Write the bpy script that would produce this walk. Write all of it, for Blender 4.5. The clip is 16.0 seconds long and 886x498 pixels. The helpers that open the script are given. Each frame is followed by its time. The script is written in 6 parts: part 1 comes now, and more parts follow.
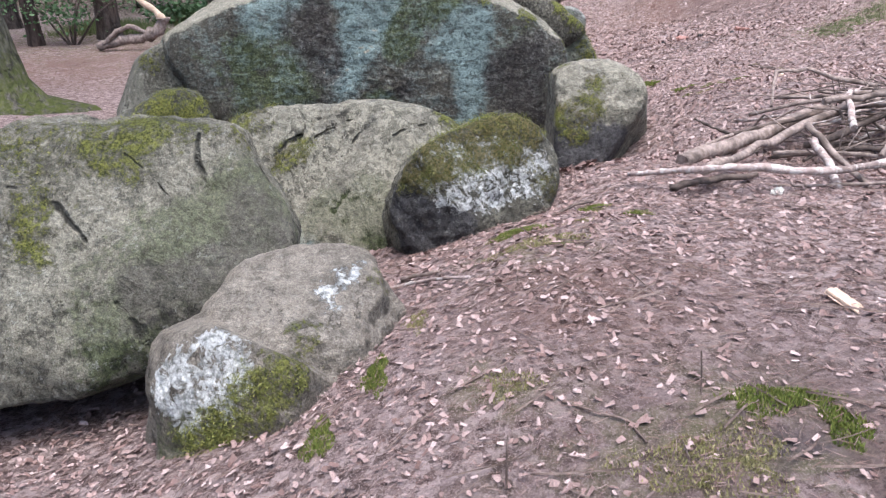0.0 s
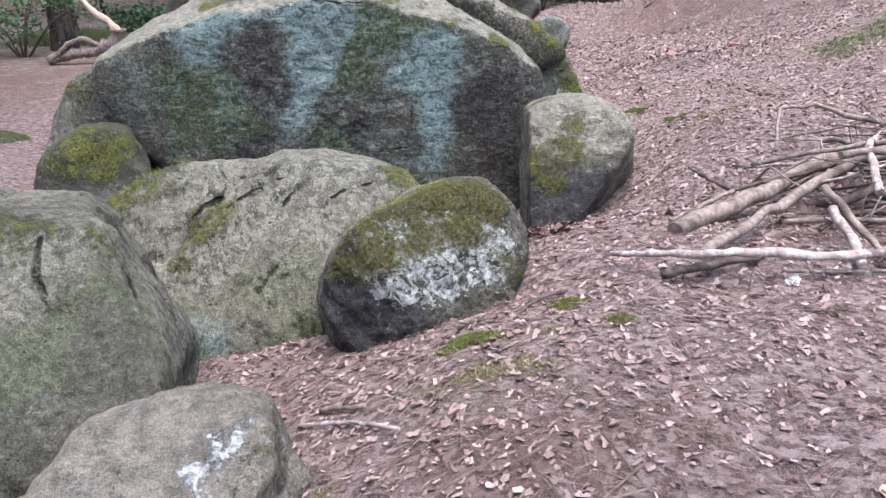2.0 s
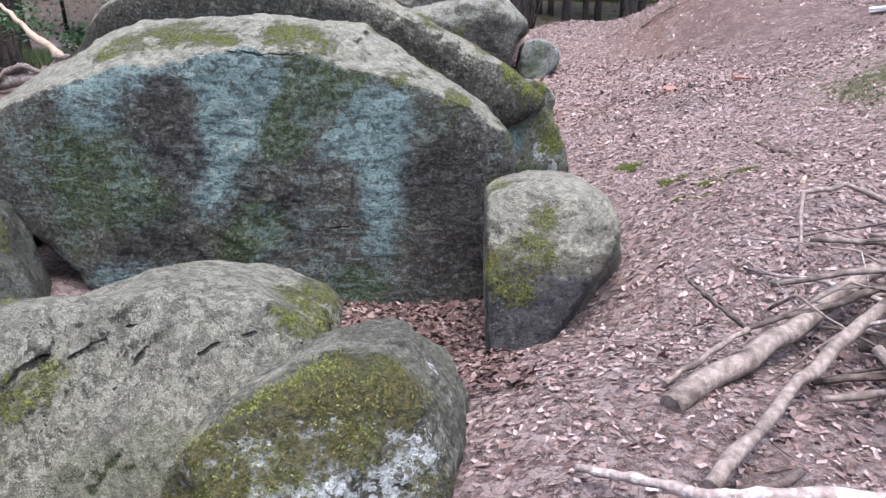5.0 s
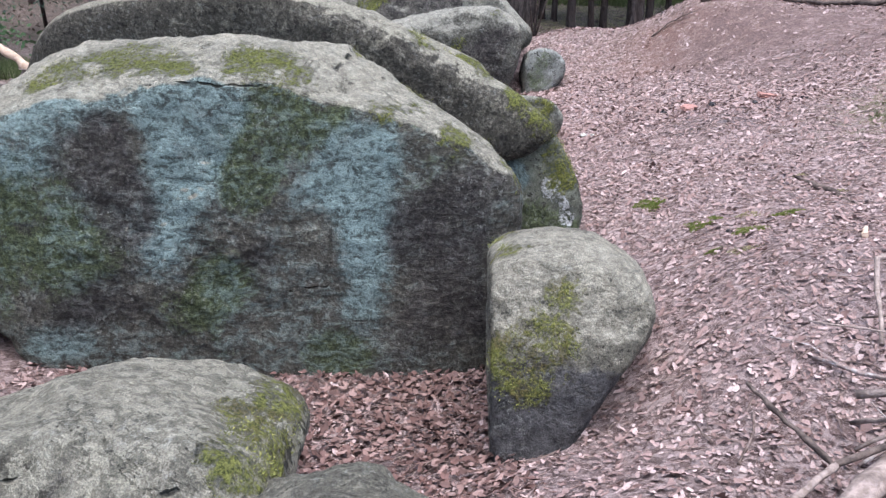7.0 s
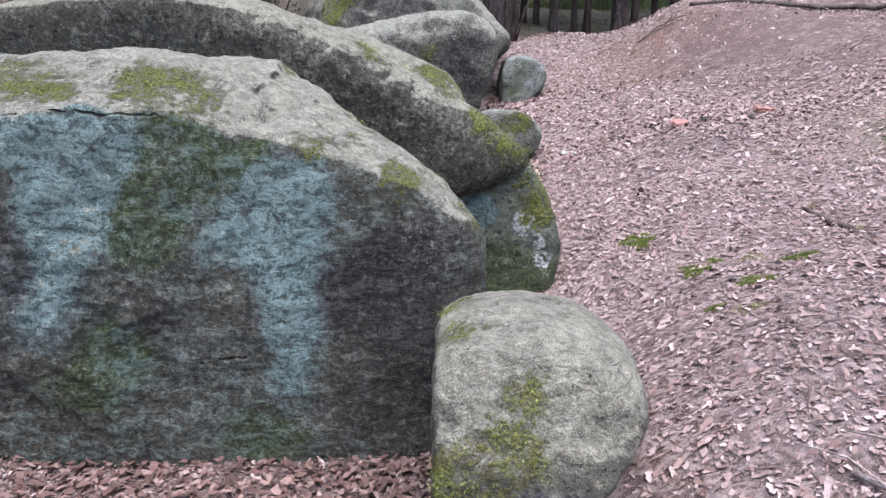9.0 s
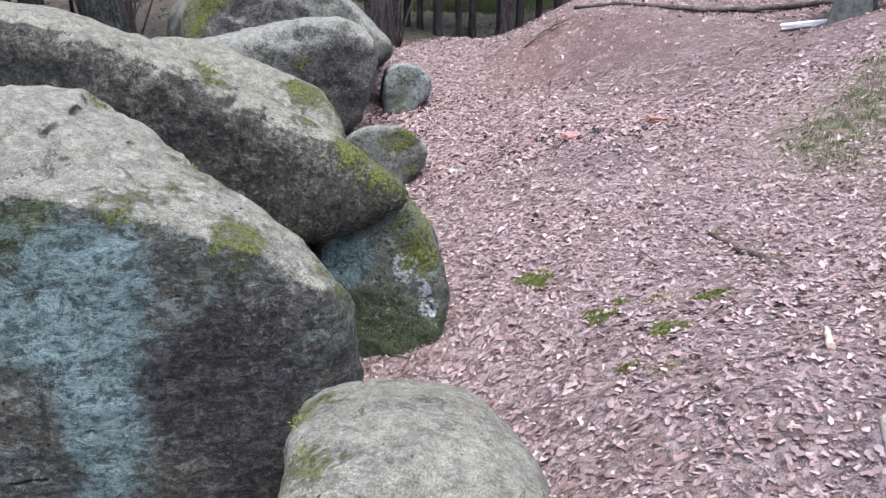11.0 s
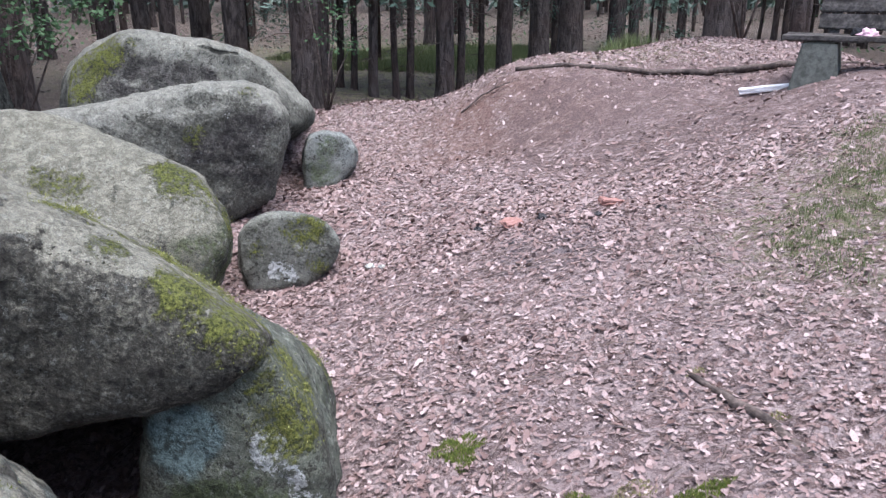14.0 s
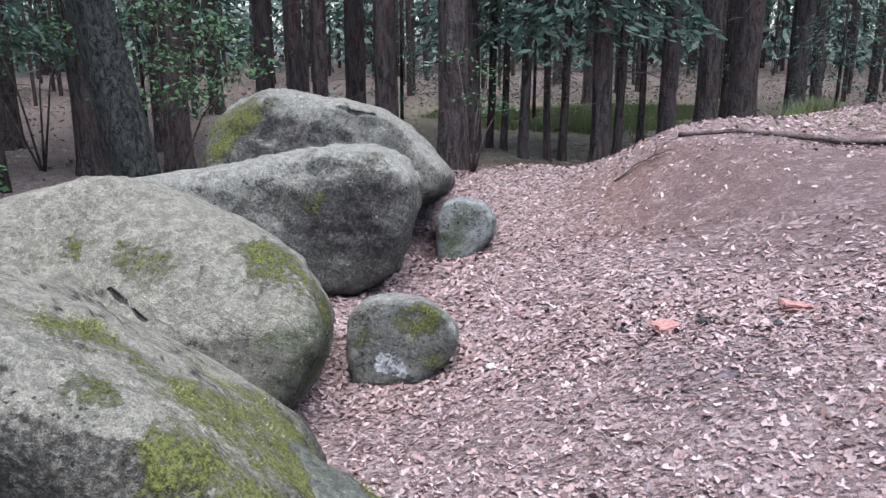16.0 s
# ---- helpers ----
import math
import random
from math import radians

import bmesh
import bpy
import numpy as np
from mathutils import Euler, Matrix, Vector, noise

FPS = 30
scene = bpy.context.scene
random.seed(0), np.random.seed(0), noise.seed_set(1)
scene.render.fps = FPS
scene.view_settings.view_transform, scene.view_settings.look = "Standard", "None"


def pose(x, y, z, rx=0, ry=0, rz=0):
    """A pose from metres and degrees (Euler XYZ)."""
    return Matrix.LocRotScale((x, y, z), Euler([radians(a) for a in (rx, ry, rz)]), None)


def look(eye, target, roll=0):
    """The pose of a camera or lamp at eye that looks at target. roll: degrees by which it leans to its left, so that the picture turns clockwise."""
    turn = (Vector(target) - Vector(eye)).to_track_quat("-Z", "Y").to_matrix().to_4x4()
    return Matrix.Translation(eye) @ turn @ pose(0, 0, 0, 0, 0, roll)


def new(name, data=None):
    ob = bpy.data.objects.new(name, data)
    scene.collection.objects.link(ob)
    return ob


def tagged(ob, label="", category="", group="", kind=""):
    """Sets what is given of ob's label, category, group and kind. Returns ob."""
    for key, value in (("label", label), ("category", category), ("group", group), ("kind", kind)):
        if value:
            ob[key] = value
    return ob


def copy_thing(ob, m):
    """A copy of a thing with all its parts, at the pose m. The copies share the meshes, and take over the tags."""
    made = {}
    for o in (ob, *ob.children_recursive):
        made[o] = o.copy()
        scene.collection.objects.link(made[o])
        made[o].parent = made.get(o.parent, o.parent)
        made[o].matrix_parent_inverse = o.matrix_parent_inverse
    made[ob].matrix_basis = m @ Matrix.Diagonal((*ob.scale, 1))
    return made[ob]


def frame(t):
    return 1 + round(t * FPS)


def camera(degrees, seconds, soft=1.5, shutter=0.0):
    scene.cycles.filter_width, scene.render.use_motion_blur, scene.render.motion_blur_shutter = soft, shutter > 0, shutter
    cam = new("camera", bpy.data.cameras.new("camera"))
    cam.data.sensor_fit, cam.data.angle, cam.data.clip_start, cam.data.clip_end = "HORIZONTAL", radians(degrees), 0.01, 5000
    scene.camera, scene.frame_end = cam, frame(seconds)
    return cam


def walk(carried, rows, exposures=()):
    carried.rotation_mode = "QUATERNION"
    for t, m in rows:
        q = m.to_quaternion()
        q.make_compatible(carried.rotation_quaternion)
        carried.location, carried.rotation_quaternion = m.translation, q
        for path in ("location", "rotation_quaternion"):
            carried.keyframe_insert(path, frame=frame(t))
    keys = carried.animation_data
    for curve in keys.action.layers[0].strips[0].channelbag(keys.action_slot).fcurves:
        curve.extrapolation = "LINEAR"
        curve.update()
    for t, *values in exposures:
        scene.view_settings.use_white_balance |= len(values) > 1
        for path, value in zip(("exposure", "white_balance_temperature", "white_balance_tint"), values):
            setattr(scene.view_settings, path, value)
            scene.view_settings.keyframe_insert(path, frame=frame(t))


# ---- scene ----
cam = camera(59.6, 16.0, soft=1.3, shutter=0.15)
METRES, EYE, TILT, LEAN, TURN = 6.5, 1.5, 0.0, 0.0, 0.0
ROWS = [
    (0.0, 0.0, 0.0, 0.0, -0.58, -23.12, 1.36),
    (0.5, -0.0022, 0.0307, 0.0051, -0.51, -23.34, 1.35),
    (1.0, 0.0071, 0.0592, 0.0065, -0.86, -23.36, 1.36),
    (1.5, 0.0245, 0.0954, 0.0095, -1.28, -23.36, 1.33),
    (2.0, 0.0322, 0.1262, 0.0146, -1.39, -23.27, 1.21),
    (2.5, 0.0346, 0.1612, 0.0237, -1.36, -23.25, 1.2),
    (3.0, 0.0438, 0.1914, 0.0211, -1.37, -23.22, 1.23),
    (3.5, 0.0611, 0.2288, 0.0257, -1.36, -23.32, 1.23),
    (4.0, 0.0719, 0.2535, 0.0332, -1.39, -23.19, 1.15),
    (6.5, 0.0951, 0.3982, 0.0414, -1.42, -23.21, 1.18),
    (7.0, 0.0932, 0.4291, 0.0421, -1.4, -23.2, 1.17),
    (7.5, 0.1024, 0.4609, 0.0418, -1.75, -23.24, 1.19),
    (8.0, 0.1108, 0.4934, 0.0392, -1.96, -23.14, 1.14),
    (10.5, 0.1424, 0.6185, 0.0303, -7.29, -23.01, 0.71),
    (11.0, 0.1515, 0.6469, 0.03, -10.33, -23.11, 0.57),
    (11.5, 0.1686, 0.6768, 0.0235, -11.4, -23.08, 0.5),
    (12.0, 0.1799, 0.7046, 0.0174, -12.59, -23.02, 0.35),
    (12.5, 0.1898, 0.7324, 0.0114, -14.21, -23.02, 0.24),
    (13.0, 0.2077, 0.762, 0.0151, -14.43, -22.96, 0.19),
    (13.5, 0.2169, 0.787, 0.0175, -14.46, -21.88, 0.12),
    (14.0, 0.2228, 0.8192, 0.0206, -13.91, -19.25, 0.02),
    (14.5, 0.2322, 0.8385, 0.0215, -12.35, -18.03, 0.11),
    (15.0, 0.2499, 0.8735, 0.0236, -9.98, -16.26, 0.11),
    (15.5, 0.2625, 0.9098, 0.0217, -5.0, -15.22, 0.22),
    (16.0, 0.2665, 0.9441, 0.0188, -2.3, -15.23, 0.37),
]
walk(cam, [(t, pose(0, 0, EYE, TILT, LEAN, TURN) @ pose(METRES * x, METRES * y, METRES * z, 90 + pitch, roll, yaw)) for t, x, y, z, yaw, pitch, roll in ROWS],
     exposures=[(0.0, 2.22, 6330, 11), (3.0, 2.25, 6120, 11), (8.0, 2.25, 6060, 11), (10.5, 2.33, 6000, 11), (12.5, 2.17, 5980, 10), (16.0, 2.24, 5900, 11)])

# ---- light: an overcast day under a gap in the trees ----
world = bpy.data.worlds.new("overcast_sky")
scene.world = world
world.use_nodes = True
wn = world.node_tree.nodes
sky = wn.new("ShaderNodeTexSky")
sky.sky_type, sky.sun_disc = "NISHITA", False
sky.sun_elevation, sky.sun_rotation = radians(77), radians(150)
sky.air_density, sky.dust_density, sky.ozone_density = 1.0, 2.0, 1.0
wn["Background"].inputs["Strength"].default_value = 0.10
world.node_tree.links.new(sky.outputs["Color"], wn["Background"].inputs["Color"])
sun = new("sun", bpy.data.lights.new("sun", "SUN"))
sun.data.energy, sun.data.angle, sun.data.color = 1.5, radians(60), (1.0, 0.96, 0.92)
sun.matrix_world = look((1.5, -2.5, 13), (0, 0, 0))


# ---- materials ----
class Nodes:
    """A short way to write node trees."""

    def __init__(self, name, rough=0.9, spec=0.25):
        self.mat = bpy.data.materials.new(name)
        self.mat.use_nodes = True
        self.t = self.mat.node_tree
        self.bsdf = self.t.nodes["Principled BSDF"]
        self.bsdf.inputs["Roughness"].default_value = rough
        self.bsdf.inputs["Specular IOR Level"].default_value = spec
        self.pos = self.t.nodes.new("ShaderNodeNewGeometry")
        self.p = self.pos.outputs["Position"]

    def put(self, socket, value):
        if hasattr(value, "links"):
            self.t.links.new(value, socket)
        else:
            socket.default_value = value

    def math(self, op, a, b=0.0, clamp=False):
        n = self.t.nodes.new("ShaderNodeMath")
        n.operation, n.use_clamp = op, clamp
        self.put(n.inputs[0], a)
        self.put(n.inputs[1], b)
        return n.outputs[0]

    def add(self, a, b): return self.math("ADD", a, b)

    def mul(self, a, b): return self.math("MULTIPLY", a, b)

    def scaled(self, v, s):
        n = self.t.nodes.new("ShaderNodeVectorMath")
        n.operation = "MULTIPLY"
        self.put(n.inputs[0], v)
        n.inputs[1].default_value = s
        return n.outputs[0]

    def noise(self, scale, detail=4.0, rough=0.6, vec=None, distort=0.0):
        n = self.t.nodes.new("ShaderNodeTexNoise")
        n.inputs["Scale"].default_value, n.inputs["Detail"].default_value = scale, detail
        n.inputs["Roughness"].default_value, n.inputs["Distortion"].default_value = rough, distort
        self.put(n.inputs["Vector"], self.p if vec is None else vec)
        return n.outputs["Fac"]

    def voronoi(self, scale, vec=None):
        n = self.t.nodes.new("ShaderNodeTexVoronoi")
        n.inputs["Scale"].default_value = scale
        self.put(n.inputs["Vector"], self.p if vec is None else vec)
        return n.outputs["Distance"]

    def step(self, v, lo, hi, a=0.0, b=1.0):
        n = self.t.nodes.new("ShaderNodeMapRange")
        n.interpolation_type = "SMOOTHSTEP"
        self.put(n.inputs["Value"], v)
        for k, x in zip(("From Min", "From Max", "To Min", "To Max"), (lo, hi, a, b)):
            n.inputs[k].default_value = x
        return n.outputs["Result"]

    def mix(self, f, a, b, kind="MIX"):
        n = self.t.nodes.new("ShaderNodeMix")
        n.data_type, n.blend_type = "RGBA", kind
        self.put(n.inputs[0], f)
        for k, v in ((6, a), (7, b)):
            self.put(n.inputs[k], (*v, 1.0) if isinstance(v, tuple) else v)
        return n.outputs[2]

    def near(self, spots):
        """A soft field that is 1 at each place (x, y, z, radius), adds up where they lie close, and fades out at about two radii."""
        total = None
        for x, y, z, r in spots:
            n = self.t.nodes.new("ShaderNodeVectorMath")
            n.operation = "DISTANCE"
            self.put(n.inputs[0], self.p)
            n.inputs[1].default_value = (x, y, z)
            m = self.step(n.outputs["Value"], r * 2.1, 0.0)
            total = m if total is None else self.add(total, m)
        return self.math("MINIMUM", total, 1.15)

    def ragged(self, spots, coarse, amount, lo, hi, top=1.0):
        """The places as patches whose borders break up into flecks."""
        a = self.math("SUBTRACT", self.noise(coarse, 7, 0.75, distort=0.5), 0.5)
        b = self.math("SUBTRACT", self.noise(coarse * 5.3, 5, 0.75), 0.5)
        f = self.near(spots)
        v = self.add(f, self.add(self.mul(a, amount * 2.4), self.mul(b, amount * 1.8)))
        return self.mul(self.step(v, lo, hi, 0.0, top), self.step(f, 0.03, 0.25))

    def vector(self, op, a, b):
        n = self.t.nodes.new("ShaderNodeVectorMath")
        n.operation = op
        self.put(n.inputs[0], a)
        self.put(n.inputs["Scale"] if op == "SCALE" else n.inputs[1], b)
        return n.outputs["Value" if op in ("DOT_PRODUCT", "LENGTH") else "Vector"]

    def cracks(self, lines):
        """1 along each line (from, to, half width), which wanders a little and frays out."""
        w = self.t.nodes.new("ShaderNodeTexNoise")
        w.inputs["Scale"].default_value, w.inputs["Detail"].default_value = 7.0, 5.0
        self.put(w.inputs["Vector"], self.p)
        q = self.vector("ADD", self.p, self.vector("SCALE", self.vector("SUBTRACT", w.outputs["Color"], (0.5, 0.5, 0.5)), 0.07))
        worn = self.step(self.noise(9.0, 4, 0.7), 0.34, 0.50, 0.45, 1.0)
        total = None
        for a, b, half in lines:
            ab = tuple(j - i for i, j in zip(a, b))
            pa = self.vector("SUBTRACT", q, a)
            h = self.math("MULTIPLY", self.vector("DOT_PRODUCT", pa, ab), 1.0 / sum(c * c for c in ab), True)
            along = self.vector("SCALE", ab, h)
            d = self.vector("LENGTH", self.vector("SUBTRACT", pa, along), (0.0, 0.0, 0.0))
            m = self.step(d, half * 1.3, half * 0.4)
            total = m if total is None else self.math("MAXIMUM", total, m)
        return self.mul(total, worn)

    def cells(self, scale, vec=None):
        """A chance value for each cell of a broken-up mosaic."""
        n = self.t.nodes.new("ShaderNodeTexVoronoi")
        n.inputs["Scale"].default_value = scale
        self.put(n.inputs["Vector"], self.p if vec is None else vec)
        return self.axis(0, n.outputs["Color"])

    def axis(self, which, v=None):
        n = self.t.nodes.new("ShaderNodeSeparateXYZ")
        self.put(n.inputs[0], self.p if v is None else v)
        return n.outputs[which]

    def bump(self, height, strength, distance=0.02, before=None):
        n = self.t.nodes.new("ShaderNodeBump")
        n.inputs["Strength"].default_value, n.inputs["Distance"].default_value = strength, distance
        self.put(n.inputs["Height"], height)
        if before is not None:
            self.put(n.inputs["Normal"], before)
        return n.outputs[0]

    def done(self, colour, normal=None, rough=None):
        self.put(self.bsdf.inputs["Base Color"], colour if hasattr(colour, "links") else (*colour, 1.0))
        if normal is not None:
            self.put(self.bsdf.inputs["Normal"], normal)
        if rough is not None:
            self.put(self.bsdf.inputs["Roughness"], rough)
        return self.mat


MOSS_A, MOSS_B = (0.055, 0.066, 0.017), (0.33, 0.345, 0.085)


def stone_material(name, pale=(0.31, 0.293, 0.238), dark=(0.045, 0.043, 0.036), crust=0.45, algae=0.3, top=0.5,
                   moss=(), lichen=(), bare=(), stains=(), film=(), blue=(), paler=(), cracks=(), speckle=0.35, side=0.0, edge=0.0, dust=0.0, drip=0.0, moss_tint=0.0, scaly=0.0):
    """Weathered granite. crust: how much dark crust covers it; algae: green film; top: pale lichen film on what faces
    the sky, with overhead light painted in;
    moss, lichen, bare, stains, film, paler: places of cushions, white lichen, clean stone, dark stains (also painted
    shade of pits), green film and worn stone;
    blue: places of blue-green dust lichen; dust: how much of the same lies thinly on steep faces; cracks: (from, to,
    half width);
    side: darker steep faces, dark crust and painted shade in one, up to what slope is set by edge; drip: how far the
    crust runs down in stripes; moss_tint: how brown the moss is; scaly: pale flakes with dark gaps."""
    n = Nodes(name, 0.92, 0.2)
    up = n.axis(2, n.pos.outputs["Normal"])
    steep = n.step(up, 0.62, 0.40)
    laid = n.scaled(n.p, (1.0, 1.0, 1.8))
    hung = n.scaled(n.p, (1.0, 1.0, 1.0 - 0.8 * drip))
    broad = n.noise(1.2, 9, 0.62, distort=0.5)
    patch = n.noise(4.6, 9, 0.68, vec=hung, distort=0.4)
    clot = n.noise(17.0, 7, 0.70, vec=hung if drip else None, distort=0.3)
    ledge = n.noise(12.0, 8, 0.72, vec=laid, distort=0.6) if dust else n.noise(13.0, 8, 0.72, vec=hung, distort=0.6)
    fine = n.noise(48.0, 5, 0.72)
    grain = n.noise(170.0, 3, 0.8)
    half = tuple(0.46 * c for c in pale)
    # the worn stone: broad tones, then crusts and dimples a few centimetres wide
    tone = n.add(n.add(n.mul(broad, 0.42), n.mul(patch, 0.36)), n.mul(clot, 0.22))
    body = n.mix(n.step(tone, 0.42, 0.58), half, tuple(0.92 * c for c in pale))
    body = n.mix(n.step(n.noise(6.5, 9, 0.72, vec=hung, distort=0.8), 0.53, 0.58, 0.0, 0.42), body, tuple(0.42 * c for c in pale))
    body = n.mix(n.step(n.add(n.mul(clot, 0.7), n.mul(fine, 0.3)), 0.54, 0.60, 0.0, 0.55), body, tuple(1.3 * c for c in pale))
    body = n.mix(n.step(n.add(n.mul(clot, 0.6), n.mul(fine, 0.4)), 0.46, 0.415, 0.0, 0.9), body, tuple(1.0 * c for c in dark))
    if paler:
        pl = n.ragged(paler, 5.0, 0.9, 0.4, 1.3, 0.75)
        body = n.mix(pl, body, n.mix(n.step(fine, 0.35, 0.6), half, tuple(1.25 * c for c in pale)))
    pit = n.mul(n.step(n.voronoi(46.0, n.mix(0.03, n.p, n.noise(30.0))), 0.26, 0.10), n.step(n.noise(6.0, 4, 0.7), 0.53, 0.62))
    vein = n.math("ABSOLUTE", n.math("SUBTRACT", n.noise(2.1, 7, 0.62, distort=1.0), 0.5))
    split = n.mul(n.step(vein, 0.008, 0.001), n.step(patch, 0.50, 0.60, 0.0, 0.7))
    # dark crust in blotches with ragged borders; side adds painted shade on steep faces
    k = n.add(n.add(n.mul(n.noise(1.7, 6, 0.6, vec=hung, distort=0.7), 0.40), n.mul(patch, 0.34)), n.mul(clot, 0.26))
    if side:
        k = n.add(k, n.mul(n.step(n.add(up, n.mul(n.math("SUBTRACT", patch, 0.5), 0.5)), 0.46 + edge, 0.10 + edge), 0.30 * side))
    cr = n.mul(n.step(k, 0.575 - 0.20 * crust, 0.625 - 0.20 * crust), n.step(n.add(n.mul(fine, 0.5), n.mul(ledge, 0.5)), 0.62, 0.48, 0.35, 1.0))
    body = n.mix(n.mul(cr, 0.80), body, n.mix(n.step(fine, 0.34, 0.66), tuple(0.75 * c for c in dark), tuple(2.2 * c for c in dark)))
    if scaly:
        flake = n.noise(24.0, 7, 0.72, vec=n.scaled(n.p, (1.0, 1.0, 0.5)), distort=0.5)
        body = n.mix(n.mul(n.step(broad, 0.36, 0.54, 0.45, 1.0), scaly), body, n.mix(n.step(flake, 0.47, 0.52), tuple(1.1 * c for c in dark), tuple(1.15 * c for c in pale)))
    # green film
    fm = n.add(n.add(n.mul(n.noise(2.3, 8, 0.68, vec=hung, distort=0.7), 0.6), n.mul(clot, 0.22)), n.mul(fine, 0.18))
    if film:
        fm = n.add(fm, n.mul(n.near(film), 0.15))
    fl = n.step(fm, 0.61 - 0.18 * algae, 0.71 - 0.18 * algae)
    body = n.mix(n.mul(fl, 0.78), body, n.mix(n.step(fine, 0.35, 0.65), (0.020, 0.030, 0.011), (0.090, 0.115, 0.045)))
    # blue-green dust lichen
    flaky = n.step(n.add(n.mul(ledge, 0.65), n.mul(fine, 0.35)), 0.40, 0.57)
    powder = n.mix(flaky, (0.075, 0.110, 0.112), (0.265, 0.350, 0.345))
    if dust:
        thin = n.step(n.add(n.mul(n.noise(2.9, 8, 0.7, vec=n.scaled(n.p, (1.0, 1.0, 0.55))), 0.6), n.mul(ledge, 0.4)), 0.44, 0.60, 0.0, dust)
        body = n.mix(n.mul(n.mul(thin, flaky), steep), body, powder)
    if blue:
        bl = n.mul(n.ragged(blue, 3.2, 0.75, 0.25, 1.2, 0.95), n.step(flaky, 0.0, 0.6, 0.6, 1.0))
        body = n.mix(bl, body, powder)
    if stains:
        st = n.ragged(stains, 4.0, 0.9, 0.30, 1.35)
        body = n.mix(n.mul(st, 0.85), body, n.mix(n.step(n.add(n.mul(ledge, 0.6), n.mul(fine, 0.4)), 0.40, 0.64), (0.015, 0.013, 0.014), (0.100, 0.086, 0.084)))
    # pale film on what faces the sky, with overhead light painted in
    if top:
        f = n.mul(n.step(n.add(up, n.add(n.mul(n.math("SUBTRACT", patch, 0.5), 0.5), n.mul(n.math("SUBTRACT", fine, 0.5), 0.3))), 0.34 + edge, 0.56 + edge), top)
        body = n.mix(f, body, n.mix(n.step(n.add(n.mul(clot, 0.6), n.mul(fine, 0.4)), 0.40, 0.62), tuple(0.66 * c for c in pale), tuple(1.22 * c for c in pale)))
    if bare:
        bm_ = n.ragged(bare, 4.0, 0.9, 0.35, 0.95, 0.9)
        body = n.mix(bm_, body, n.mix(n.step(n.add(n.mul(clot, 0.5), n.mul(fine, 0.5)), 0.36, 0.66), (0.030, 0.029, 0.033), (0.120, 0.116, 0.124)))
    # grey-white specks in flocks
    sp = n.mul(n.step(n.noise(30.0, 6, 0.75), 0.56, 0.62), n.step(n.noise(2.7, 6, 0.7), 0.44, 0.60))
    body = n.mix(n.mul(sp, speckle), body, (0.50, 0.51, 0.47))
    body = n.mix(n.math("MAXIMUM", n.mul(split, 0.7), n.mul(pit, 0.75)), body, tuple(0.6 * c for c in dark))
    body = n.mix(1.0, body, n.mix(n.step(grain, 0.34, 0.66), (0.68, 0.68, 0.68), (1.32, 1.32, 1.30)), "MULTIPLY")
    height = n.add(n.mul(ledge, 1.0), n.add(n.mul(fine, 0.45), n.mul(grain, 0.14)))
    height = n.math("SUBTRACT", height, n.add(n.mul(split, 0.5), n.mul(pit, 0.5)))
    if lichen:
        blot = n.mul(n.ragged(lichen, 9.0, 1.35, 0.80, 0.94), n.step(n.noise(17.0, 8, 0.76, distort=0.7), 0.435, 0.485))
        body = n.mix(n.mul(blot, 0.95), body, n.mix(n.step(n.noise(40.0, 5, 0.75), 0.36, 0.60), (0.28, 0.29, 0.28), (0.76, 0.77, 0.76)))
        height = n.add(height, n.mul(blot, 0.4))
    if moss:
        mm = n.ragged(moss, 6.0, 2.3, 0.45, 1.55)
        tint = n.mix(n.step(n.noise(4.0, 5), 0.62 - 0.35 * moss_tint, 0.75 - 0.35 * moss_tint), MOSS_B, (0.245, 0.205, 0.085))
        body = n.mix(n.mul(mm, 0.92), body, n.mix(n.step(n.noise(70.0, 5, 0.8), 0.36, 0.62), MOSS_A, tint))
        height = n.add(height, n.mul(n.mul(mm, n.add(n.noise(95.0, 4, 0.8), 0.2)), 1.3))
    if cracks:
        gap = n.cracks(cracks)
        body = n.mix(n.mul(gap, 0.88), body, (0.014, 0.014, 0.012))
        height = n.math("SUBTRACT", height, n.mul(gap, 1.2))
    return n.done(body, n.bump(height, 1.0, 0.055))


